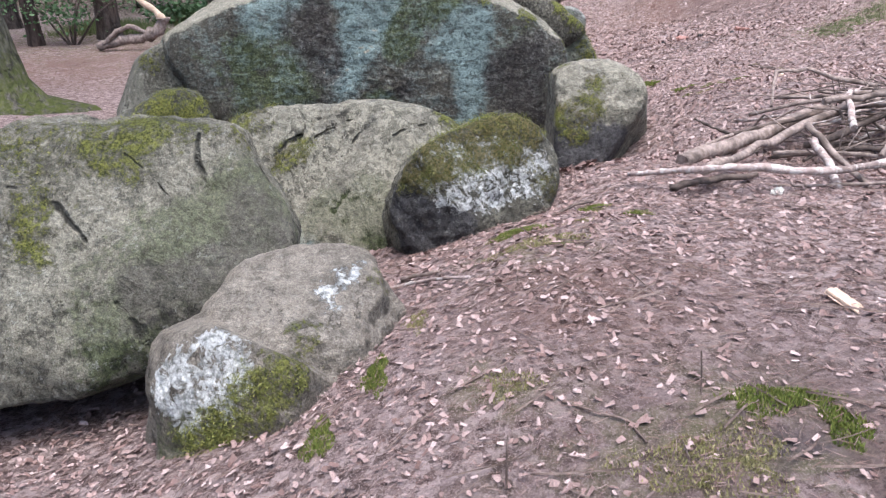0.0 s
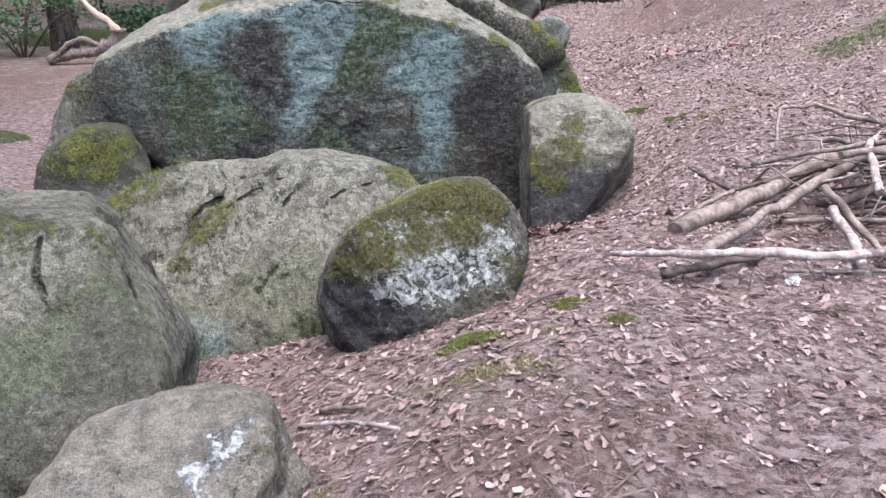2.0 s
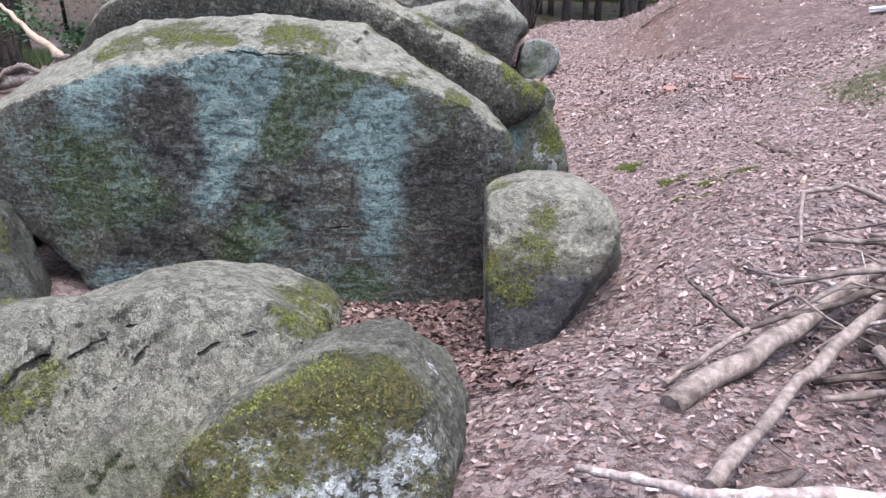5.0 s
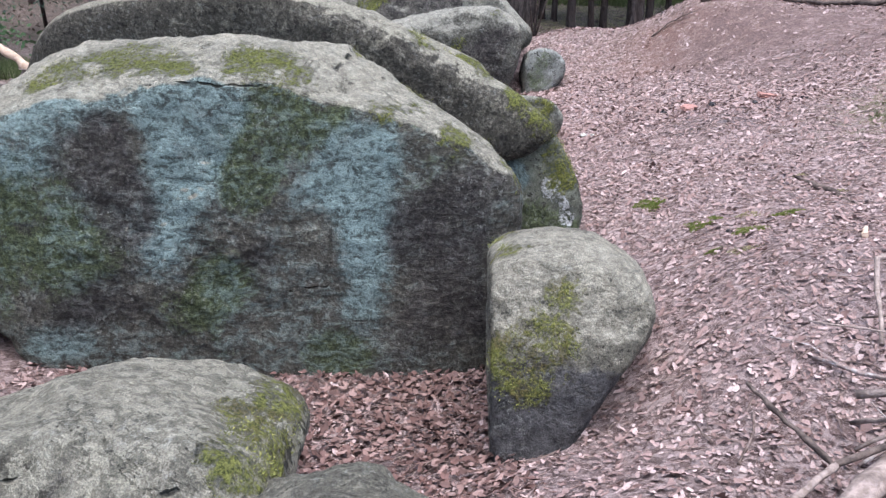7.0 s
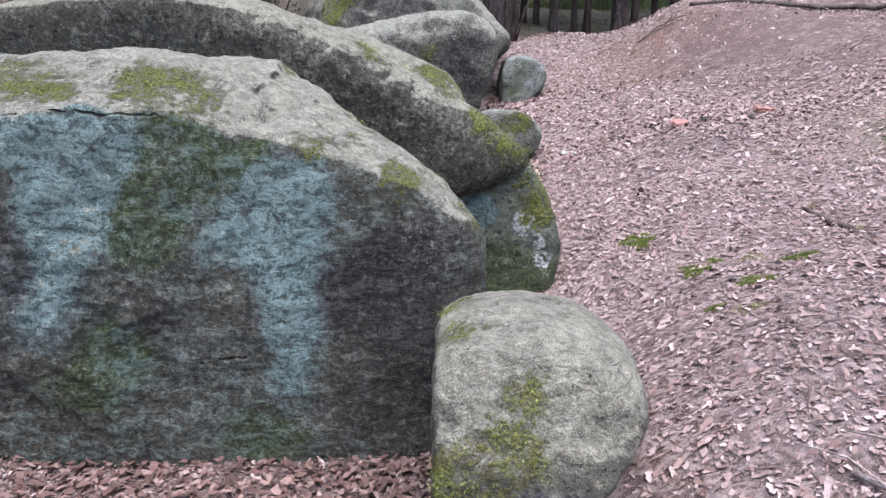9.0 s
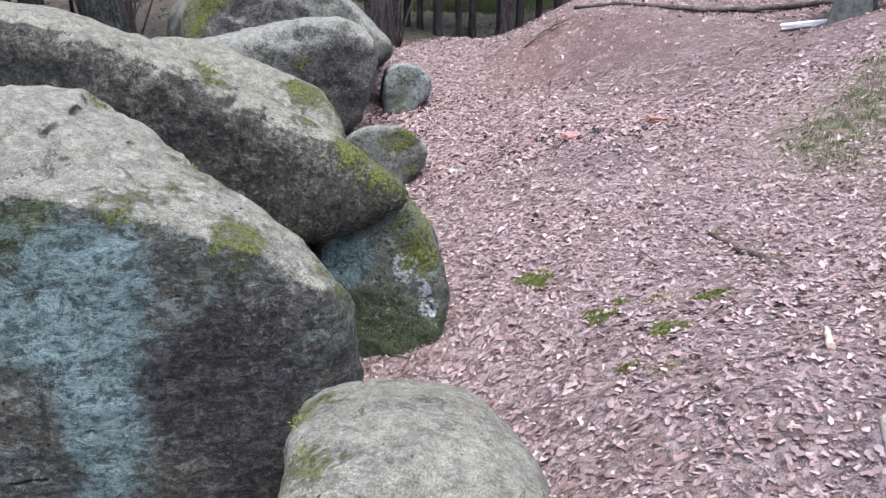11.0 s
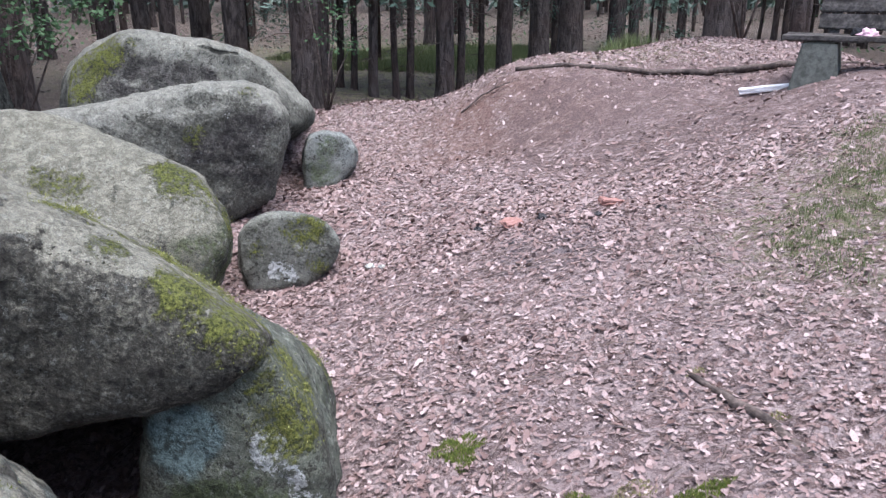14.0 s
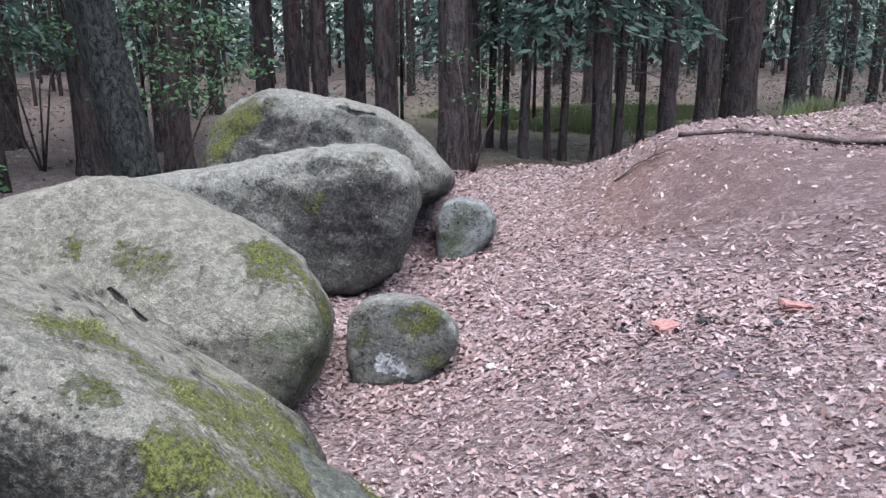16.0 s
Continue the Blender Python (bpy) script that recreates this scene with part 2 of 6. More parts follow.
def ground_material():
    n = Nodes("forest_soil_and_litter", 0.95, 0.15)
    big = n.noise(0.55, 5, 0.6, distort=0.5)
    mid = n.noise(5.0, 7, 0.7)
    fine = n.noise(45.0, 6, 0.75)
    crumb = n.noise(150.0, 4, 0.8)
    shaken = n.mix(0.05, n.p, n.noise(14.0, 4, 0.7))
    leafy, bits = n.cells(30.0, shaken), n.cells(74.0, shaken)
    gap = n.step(n.noise(22.0, 6, 0.75), 0.50, 0.40, 0.0, 0.75)
    tone = n.add(n.mul(leafy, 0.55), n.add(n.mul(bits, 0.25), n.mul(mid, 0.2)))
    col = n.mix(n.step(tone, 0.22, 0.80), (0.140, 0.092, 0.085), (0.46, 0.360, 0.346))
    col = n.mix(n.step(big, 0.40, 0.62, 0.0, 0.45), col, n.mix(fine, (0.21, 0.150, 0.146), (0.40, 0.308, 0.302)))
    col = n.mix(gap, col, (0.055, 0.034, 0.031))
    # darker brown floor beyond about y = 18
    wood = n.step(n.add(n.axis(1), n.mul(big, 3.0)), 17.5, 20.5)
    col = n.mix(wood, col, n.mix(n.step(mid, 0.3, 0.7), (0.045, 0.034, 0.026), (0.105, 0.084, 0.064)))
    green = n.mul(n.near(GREEN_GROUND), n.step(n.noise(7.0, 6, 0.75), 0.42, 0.6))
    col = n.mix(n.mul(green, 0.8), col, n.mix(fine, (0.075, 0.082, 0.032), (0.22, 0.215, 0.105)))
    col = n.mix(n.step(crumb, 0.54, 0.60, 0.0, 0.6), col, (0.52, 0.41, 0.39))
    col = n.mix(n.step(crumb, 0.45, 0.36, 0.0, 0.45), col, (0.070, 0.042, 0.037))
    bared = n.mul(n.near(RED_EARTH), n.step(n.add(n.mul(mid, 0.6), n.mul(big, 0.4)), 0.34, 0.60, 0.0, 0.8))
    col = n.mix(bared, col, n.mix(n.step(fine, 0.3, 0.7), (0.105, 0.060, 0.048), (0.235, 0.142, 0.118)))
    trod = n.mul(n.near(TRODDEN), n.step(mid, 0.32, 0.60, 0.0, 0.82))
    col = n.mix(trod, col, n.mix(n.step(fine, 0.3, 0.7), (0.100, 0.068, 0.063), (0.215, 0.153, 0.145)))
    col = n.mix(n.mul(n.near(ASHES), n.step(mid, 0.35, 0.6, 0.0, 0.8)), col, n.mix(fine, (0.050, 0.044, 0.050), (0.15, 0.135, 0.145)))
    h = n.add(n.add(n.mul(mid, 0.7), n.mul(crumb, 0.5)), n.add(n.mul(fine, 0.6), n.mul(tone, 0.4)))
    return n.done(col, n.bump(h, 1.0, 0.035))


RED_EARTH = [(0.5, 2.35, 0.33, 0.35), (3.7, 13.9, 0.0, 0.9), (4.6, 13.7, 0.2, 0.9), (-6.0, 11.0, -0.3, 2.2)]
TRODDEN = [(5.4, 12.6, 0.4, 1.1), (6.3, 12.4, 0.6, 1.1), (5.2, 11.4, 0.4, 0.7), (7.2, 11.2, 0.9, 1.0), (0.9, 1.3, 0.4, 0.5), (5.9, 13.4, 0.6, 0.7), (4.9, 12.9, 0.25, 0.9), (5.6, 13.6, 0.5, 0.9), (6.6, 13.2, 0.6, 0.9), (4.6, 12.0, 0.2, 0.6)]
ASHES = [(3.6, 10.2, 0.0, 0.22), (3.2, 9.6, 0.0, 0.3), (0.80, 1.42, 0.38, 0.07)]
GREEN_GROUND = [(0.62, 1.42, 0.35, 0.35), (0.36, 2.95, 0.25, 0.25), (0.15, 1.85, 0.3, 0.12), (4.6, 8.6, 0.3, 0.7), (5.3, 9.3, 0.45, 0.8), (5.5, 22.0, -0.3, 5.0), (6.5, 26.0, -0.3, 5.0),
                (1.0, 24.0, -0.3, 3.0), (-5.5, 14.5, -0.3, 3.0), (6.5, 15.5, 0.6, 0.9)]


def leaf_material(name, dull, warm, light):
    n = Nodes(name, 0.75, 0.25)
    r = n.pos.outputs["Random Per Island"]
    r2 = n.math("FRACT", n.mul(r, 17.31))
    col = n.mix(n.math("POWER", r, 0.7), dull, warm)
    col = n.mix(n.math("POWER", r2, 2.6), col, light)
    col = n.mix(n.step(n.noise(150.0, 4, 0.75), 0.55, 0.35, 0.0, 0.5), col, dull)
    return n.done(col)


def bark_material(name, a, b, rust=0.0, moss_height=0.0, scale=14.0, stretch=0.22):
    n = Nodes(name, 0.95, 0.15)
    v = n.scaled(n.p, (1.0, 1.0, stretch))
    ridge = n.noise(scale, 6, 0.7, vec=v, distort=0.6)
    plates = n.voronoi(scale * 0.8, n.mix(0.25, v, n.noise(6.0)))
    col = n.mix(n.step(ridge, 0.36, 0.62), a, b)
    col = n.mix(n.step(plates, 0.25, 0.02, 0.0, 0.55), col, tuple(0.4 * c for c in a))
    if rust:
        col = n.mix(n.mul(n.step(n.noise(1.2, 4), 0.4, 0.65), rust), col, n.mix(ridge, (0.060, 0.036, 0.030), (0.130, 0.082, 0.068)))
    if moss_height:
        low = n.step(n.add(n.axis(2), n.mul(n.noise(3.0, 4), 0.8)), moss_height + 0.7, moss_height * 0.4)
        col = n.mix(n.mul(low, n.step(n.noise(11.0, 5, 0.7), 0.35, 0.55)), col, n.mix(ridge, (0.035, 0.05, 0.014), (0.12, 0.13, 0.045)))
    return n.done(col, n.bump(n.add(ridge, n.mul(plates, 0.8)), 1.0, 0.05))


def wood_material(name, a, b, white=0.0):
    n = Nodes(name, 0.85, 0.2)
    g = n.noise(30.0, 5, 0.65)
    col = n.mix(n.step(g, 0.3, 0.7), a, b)
    col = n.mix(n.step(n.noise(6.0, 4), 0.45, 0.7), col, tuple(0.55 * c for c in a))
    if white:
        col = n.mix(n.mul(n.step(n.noise(20.0, 5, 0.7), 0.5, 0.6), white), col, (0.5, 0.46, 0.44))
    return n.done(col, n.bump(n.add(g, n.noise(90.0, 3)), 0.6, 0.01))


def plain(name, a, b, scale=20.0, rough=0.8, bump=0.4):
    n = Nodes(name, rough, 0.3)
    f = n.noise(scale, 5, 0.7)
    return n.done(n.mix(n.step(f, 0.3, 0.7), a, b), n.bump(f, bump, 0.01))


SOIL = ground_material()
LEAVES_DRY = leaf_material("dry_leaves", (0.105, 0.061, 0.054), (0.280, 0.192, 0.178), (0.46, 0.360, 0.346))
# Brown leaves of the hollow, with its deep shade put into the colour.
LEAVES_SHADED = leaf_material("shaded_leaves", (0.042, 0.023, 0.020), (0.13, 0.072, 0.063), (0.27, 0.18, 0.162))
TWIG = wood_material("twigs", (0.10, 0.07, 0.06), (0.24, 0.18, 0.16))
BRANCH = wood_material("weathered_branch", (0.15, 0.115, 0.10), (0.33, 0.265, 0.24))
BRANCH_PALE = wood_material("pale_peeling_branch", (0.24, 0.18, 0.165), (0.40, 0.32, 0.30), 0.8)
BRANCH_DARK = wood_material("dark_damp_branch", (0.055, 0.042, 0.038), (0.15, 0.115, 0.10))
CUT_WOOD = plain("cut_wood", (0.40, 0.28, 0.20), (0.58, 0.45, 0.36), 30)
SPRUCE_BARK = bark_material("spruce_bark", (0.030, 0.025, 0.022), (0.098, 0.080, 0.074), 0.3)
DARK_BARK = bark_material("dark_spruce_bark", (0.022, 0.018, 0.016), (0.075, 0.058, 0.052), 0.2)
OAK_BARK = bark_material("oak_bark", (0.012, 0.012, 0.011), (0.060, 0.062, 0.055), 0.0, 0.0, 24.0, 0.4)
MOSSY_BARK = bark_material("mossy_oak_bark", (0.035, 0.033, 0.028), (0.140, 0.130, 0.112), 0.0, 0.75, 18.0)
LEAVES_FOREST = leaf_material("dark_forest_leaves", (0.06, 0.040, 0.032), (0.13, 0.092, 0.076), (0.24, 0.19, 0.165))
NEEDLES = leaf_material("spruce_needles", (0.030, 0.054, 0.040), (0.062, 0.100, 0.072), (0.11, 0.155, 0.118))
# Far foliage is paler: the haze of distance is put into its colour.
HAZED_GREEN = leaf_material("hazed_spruce_green", (0.06, 0.09, 0.072), (0.11, 0.15, 0.12), (0.20, 0.24, 0.20))
BROADLEAF = leaf_material("green_leaves", (0.035, 0.075, 0.030), (0.075, 0.135, 0.060), (0.14, 0.21, 0.11))
MOSS_FUR = leaf_material("stone_moss", (0.07, 0.085, 0.020), (0.19, 0.20, 0.050), (0.31, 0.30, 0.095))
GRASS = leaf_material("grass", (0.06, 0.085, 0.03), (0.12, 0.15, 0.06), (0.24, 0.25, 0.12))
BRICK = plain("red_brick", (0.22, 0.105, 0.088), (0.33, 0.185, 0.16), 40)
BENCH_WOOD = wood_material("weathered_bench_boards", (0.045, 0.040, 0.037), (0.115, 0.102, 0.095))
CONCRETE = plain("mossy_concrete", (0.075, 0.078, 0.066), (0.165, 0.165, 0.145), 14, 0.95, 0.6)
CLOTH_WHITE = plain("white_paper", (0.62, 0.62, 0.66), (0.78, 0.78, 0.80), 12, 0.8, 0.2)
CLOTH_BLACK = plain("black_fabric", (0.008, 0.008, 0.010), (0.022, 0.022, 0.026), 30, 0.9, 0.5)
CLOTH_PINK = plain("pink_fabric", (0.45, 0.24, 0.30), (0.62, 0.45, 0.50), 25, 0.8, 0.3)

# ---- the ground ----
# low rises and hollows: place, reach, height
HOLLOWS_AND_RISES = [(7.5, 11.5, 3.2, 0.995), (2.0, 1.0, 3.2, 0.699), (5.0, 7.0, 2.0, 0.672), (7.5, 17.0, 3.2, 0.914), (9.5, 8.0, 2.0, 0.829), (-0.5, 7.0, 2.0, -0.315), (1.5, 12.5, 2.0, -0.133), (5.0, 15.0, 1.2, 0.528), (-1.5, 3.0, 1.2, -0.185), (-4.0, 5.5, 2.0, 0.329), (2.5, 6.0, 1.2, 0.340), (0.5, -1.5, 1.2, 0.387), (-3.0, 1.0, 1.2, 0.286), (3.0, 18.0, 0.8, -0.049), (0.5, 3.0, 0.8, 0.138), (6.5, 9.5, 1.2, 0.266), (3.0, 16.0, 0.8, 0.246)]
BANK_AND_PIT = [(-1.5, 16.0, 3.2, -0.279), (3.5, 9.5, 1.2, 0.138), (5.5, 18.0, 2.0, -0.915), (3.5, 14.0, 1.2, -0.123), (1.5, 10.5, 0.8, -0.194), (1.0, 6.5, 0.8, -0.134), (2.5, 1.0, 0.8, -0.093), (6.5, 12.5, 0.8, -0.267), (2.0, 8.0, 0.8, 0.120), (1.0, 7.5, 0.8, -0.121), (0.0, 9.5, 0.8, -0.130), (-4.5, 10.0, 1.2, -0.098), (-0.5, 4.0, 0.8, -0.069), (5.5, 17.0, 0.8, 0.479), (1.5, 4.0, 0.8, 0.085), (0.0, 2.0, 0.8, 0.090), (3.0, 3.5, 1.2, 0.119), (4.5, 12.0, 0.8, -0.088), (-1.0, 8.0, 0.8, 0.072), (2.0, 14.0, 0.8, -0.211), (-3.5, 2.5, 0.8, 0.053), (3.5, 7.0, 0.8, -0.069), (4.0, 13.5, 0.8, -0.113), (1.0, 9.0, 0.8, 0.040), (-3.5, 6.0, 0.8, 0.086), (1.0, 5.5, 0.8, -0.095), (1.0, 4.5, 0.8, 0.162), (-1.5, 2.0, 0.8, -0.069), (4.5, 10.5, 0.8, -0.072)] + [
    (6.5, 15.5, 0.8, 0.09), (7.5, 15.0, 0.85, 0.20), (8.7, 14.3, 0.9, 0.24), (6.1, 14.15, 0.55, -0.10), (6.9, 13.7, 0.55, -0.11), (5.2, 14.5, 0.55, -0.07)]


def ground_z(x, y):
    z = np.full(np.shape(x), -0.25)
    for cx, cy, s, h in HOLLOWS_AND_RISES + BANK_AND_PIT:
        z = z + h * np.exp(-((x - cx) ** 2 + (y - cy) ** 2) / s ** 2)
    return z


def gz(x, y):
    return float(ground_z(np.float64(x), np.float64(y)))


def ripple(x, y):
    return (0.012 * np.sin(5.1 * x + 2.0 * np.sin(3.3 * y)) * np.sin(4.3 * y + 1.7 * np.sin(2.9 * x))
            + 0.006 * np.sin(13.0 * x + 3 * np.sin(7 * y)) * np.sin(11.0 * y + 2 * np.sin(9 * x)))


def spread(lo, hi, step, reach):
    a = list(np.arange(lo, hi + step / 2, step))
    s = step
    while a[-1] < hi + reach:
        s *= 1.22
        a.append(a[-1] + s)
    s = step
    while a[0] > lo - reach:
        s *= 1.22
        a.insert(0, a[0] - s)
    return np.array(a)


def mesh_from(name, verts, faces, material, smooth=True):
    me = bpy.data.meshes.new(name)
    me.from_pydata(verts, [], faces)
    me.materials.append(material)
    if smooth:
        me.polygons.foreach_set("use_smooth", np.ones(len(me.polygons), dtype=bool))
    me.update()
    return me


def sheet():
    xs, ys = spread(-5, 9, 0.07, 420), spread(-1, 19, 0.07, 420)
    gx, gy = np.meshgrid(xs, ys)
    z = ground_z(gx, gy) + ripple(gx, gy) * np.exp(-((gx - 2) ** 2 + (gy - 8) ** 2) / 300)
    v = np.stack([gx.ravel(), gy.ravel(), z.ravel()], 1)
    nx, ny = len(xs), len(ys)
    i = (np.arange(ny - 1)[:, None] * nx + np.arange(nx - 1)[None, :]).ravel()
    f = np.stack([i, i + 1, i + 1 + nx, i + nx], 1)
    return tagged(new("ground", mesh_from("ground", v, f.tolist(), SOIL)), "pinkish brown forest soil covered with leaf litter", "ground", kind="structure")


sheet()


# ---- boulders ----
def facet_radius(d, facets, p, off):
    """How far one goes from a point, off from the block's centre, along each direction d to its facets, rounded where they meet."""
    az, el, far = (np.array(c, float) for c in zip(*facets))
    az, el = np.radians(az), np.radians(el)
    nrm = np.stack([np.cos(el) * np.cos(az), np.cos(el) * np.sin(az), np.sin(el)], 1)
    q = np.maximum(d @ nrm.T / np.maximum(far - nrm @ off, 0.03), 1e-4)
    top = q.max(1)
    return 1 / (top * ((q / top[:, None]) ** p).sum(1) ** (1 / p))


def boulder(label, lobes, material, detail=5, p=14, rough=0.035, group="stones of the megalithic tomb", name="boulder", pits=0.012, grooves=(), moss=()):
    """A worn block: each lobe is a centre and its facets (azimuth, elevation, distance), rounded into one another; lobes run together into one skin."""
    base = Vector(lobes[0][0])
    wander = Vector((7.3, 1.9, 4.4))
    bm = bmesh.new()
    bmesh.ops.create_icosphere(bm, subdivisions=detail, radius=1)
    d = np.array([v.co for v in bm.verts])
    reach = np.stack([facet_radius(d, facets, p, np.array(base) - np.array(centre)) for centre, facets in lobes], 1)
    r = (reach ** 18).sum(1) ** (1 / 18)
    size = float(np.mean(r))
    for v, rr in zip(bm.verts, r):
        n = v.co.copy()
        q = base + n * float(rr)
        a = noise.noise(q * 1.9) * rough * 1.2 + noise.noise(q * 4.3) * rough * 0.6
        a += noise.noise(q * 9.7) * pits * 1.7 + noise.noise(q * 23.0) * pits * 0.9
        a += (0.16 - abs(noise.noise(q * 3.1 + wander))) * pits * 2.0 + (0.15 - abs(noise.noise(q * 6.3 - wander))) * pits * 0.9 - max(0.0, 0.05 - abs(noise.noise(q * 1.35 - wander))) * pits * 4
        for g in grooves:
            off = (q.x - g[0]) * g[5] + (q.y - g[1]) * g[6] + (q.z - g[2]) * g[7] + 0.10 * noise.noise(q * 2.3) + 0.03 * noise.noise(q * 8.0)
            a -= g[4] * math.exp(-(off / g[3]) ** 2) * max(0.0, 0.4 + 1.2 * noise.noise(q * 1.7 + wander))
        v.co = q - base + n * a * min(1.0, size / 0.55)
    for f in bm.faces:
        f.smooth = True
    me = bpy.data.meshes.new(name)
    bm.to_mesh(me)
    bm.free()
    me.materials.append(material)
    ob = new(name, me)
    ob.location = base
    if moss:
        moss_fur(ob, me, base, moss)
    return tagged(ob, label, "boulder", group)


def moss_fur(ob, me, base, spots):
    """Short moss blades standing on the stone round the given places."""
    count = len(me.vertices)
    co, nr = np.empty(count * 3), np.empty(count * 3)
    me.vertices.foreach_get("co", co)
    me.vertices.foreach_get("normal", nr)
    co, nr = co.reshape(-1, 3), nr.reshape(-1, 3)
    f = np.zeros(count)
    for x, y, z, r in spots:
        f += np.exp(-((co + np.array(base) - (x, y, z)) ** 2).sum(1) / (1.0 * r) ** 2)
    rng = np.random.RandomState(int(count + 1000 * abs(base.x)) % 9999)
    near_by = np.nonzero(f > 0.25)[0]
    rough = np.array([noise.noise(Vector(co[i] + base) * 7.0) + 0.6 * noise.noise(Vector(co[i] + base) * 19.0) for i in near_by])
    pick = near_by[(np.minimum(f[near_by], 1.0) + 1.9 * rough) > 0.95]
    if len(pick) < 4:
        return
    pick = pick[rng.randint(0, len(pick), min(9000, len(pick) * 7))]
    n = len(pick)
    side = np.cross(nr[pick], rng.normal(0, 1, (n, 3)))
    side /= np.linalg.norm(side, axis=1)[:, None]
    at = co[pick] + rng.normal(0, 0.012, (n, 3)) - nr[pick] * 0.004
    tip = at + nr[pick] * rng.uniform(0.002, 0.006, n)[:, None] + rng.normal(0, 0.004, (n, 3))
    v = np.stack([at - side * 0.0024, at + side * 0.0024, tip], 1).reshape(-1, 3)
    fur = new("moss_fur", mesh_from("moss_fur", v, np.arange(n * 3).reshape(-1, 3).tolist(), MOSS_FUR, False))
    fur.parent = ob
    tagged(fur, "yellow-green moss growing on the stone", kind="stuff")


CUSHIONS_A = [(-1.59, 2.88, 0.76, 0.12), (-1.27, 2.91, 0.78, 0.12), (-1.16, 2.96, 0.81, 0.10), (-0.98, 2.95, 0.79, 0.08), (-1.24, 2.84, 0.71, 0.10), (-1.48, 2.68, 0.55, 0.10), (-1.48, 2.60, 0.45, 0.07), (-0.75, 2.98, 0.74, 0.06)]
# Its first four stains paint the shade in clusters of pits.
M_LONG = stone_material("grey_green_granite", scaly=0.38, crust=0.52, algae=0.25, top=0.25, speckle=0.35,
                        cracks=[((-1.59, 2.74, 0.63), (-1.50, 2.76, 0.60), 0.012), ((-1.50, 2.76, 0.60), (-1.37, 2.66, 0.52), 0.014), ((-1.37, 2.66, 0.52), (-1.29, 2.59, 0.45), 0.010), ((-1.16, 2.46, 0.27), (-1.08, 2.41, 0.19), 0.016), ((-1.08, 2.41, 0.19), (-1.03, 2.38, 0.13), 0.024), ((-0.94, 2.93, 0.75), (-0.90, 2.80, 0.62), 0.012), ((-0.90, 2.80, 0.62), (-0.83, 2.68, 0.50), 0.008), ((-0.71, 2.98, 0.60), (-0.66, 2.80, 0.50), 0.014), ((-1.20, 2.85, 0.70), (-0.95, 2.72, 0.55), 0.006), ((-0.95, 2.72, 0.55), (-0.75, 2.66, 0.48), 0.007)],
                        moss=CUSHIONS_A, stains=[(-1.09, 2.49, 0.34, 0.06), (-0.98, 2.49, 0.29, 0.07), (-0.91, 2.55, 0.35, 0.06), (-0.83, 2.57, 0.36, 0.07), (-0.71, 2.55, 0.30, 0.14), (-0.93, 2.48, 0.21, 0.14), (-0.74, 2.75, 0.58, 0.10), (-0.64, 2.68, 0.47, 0.12), (-1.07, 2.50, 0.29, 0.10), (-0.81, 2.52, 0.27, 0.12)], film=[(-0.99, 2.55, 0.35, 0.25), (-0.89, 2.53, 0.31, 0.20), (-1.18, 2.41, 0.16, 0.25), (-0.79, 2.62, 0.43, 0.20), (-0.71, 2.82, 0.64, 0.15)], paler=[(-1.25, 2.65, 0.50, 0.22), (-1.28, 2.44, 0.23, 0.22), (-1.09, 2.74, 0.59, 0.20), (-1.38, 2.51, 0.34, 0.20), (-0.96, 2.80, 0.66, 0.15)])
boulder("huge grey-green granite boulder with moss along its top", [((-1.75, 3.15, 0.05), [(-179, 67, 0.67), (52, 63, 1.18), (89, 74, 0.71), (33, 53, 1.38), (23, 34, 1.50), (17, 14, 1.16), (-33, -56, 0.58), (31, 23, 1.04), (27, 14, 1.25), (23, 6, 1.44), (6, -24, 0.96), (180, 0, 1.86), (101, 6, 0.91), (-87, 40, 0.69), (-79, 3, 0.88), (-90, -81, 0.26)])], M_LONG, 7, moss=CUSHIONS_A, rough=0.06, pits=0.011, grooves=[(-1.27, 3.0, 0.55, 0.05, 0.05, 1.0, 0.25, 0.2), (-1.0, 3.0, 0.5, 0.035, 0.03, 1.0, -0.2, 0.5), (-1.75, 2.6, 0.3, 0.025, 0.03, 0.7, -0.2, 0.7)])
CUSHIONS_B = [(-1.30, 4.40, 0.39, 0.14), (-1.15, 4.43, 0.44, 0.12), (-1.05, 4.46, 0.47, 0.10), (-0.78, 4.31, 0.31, 0.06), (-0.86, 4.25, 0.27, 0.07), (-0.93, 4.21, 0.22, 0.06), (-0.95, 4.15, 0.13, 0.05), (0.06, 5.10, 0.26, 0.11), (0.12, 4.84, 0.30, 0.13), (0.02, 4.90, 0.40, 0.10), (0.10, 4.62, 0.36, 0.12), (0.13, 4.55, 0.24, 0.10), (0.05, 4.50, 0.42, 0.07)]
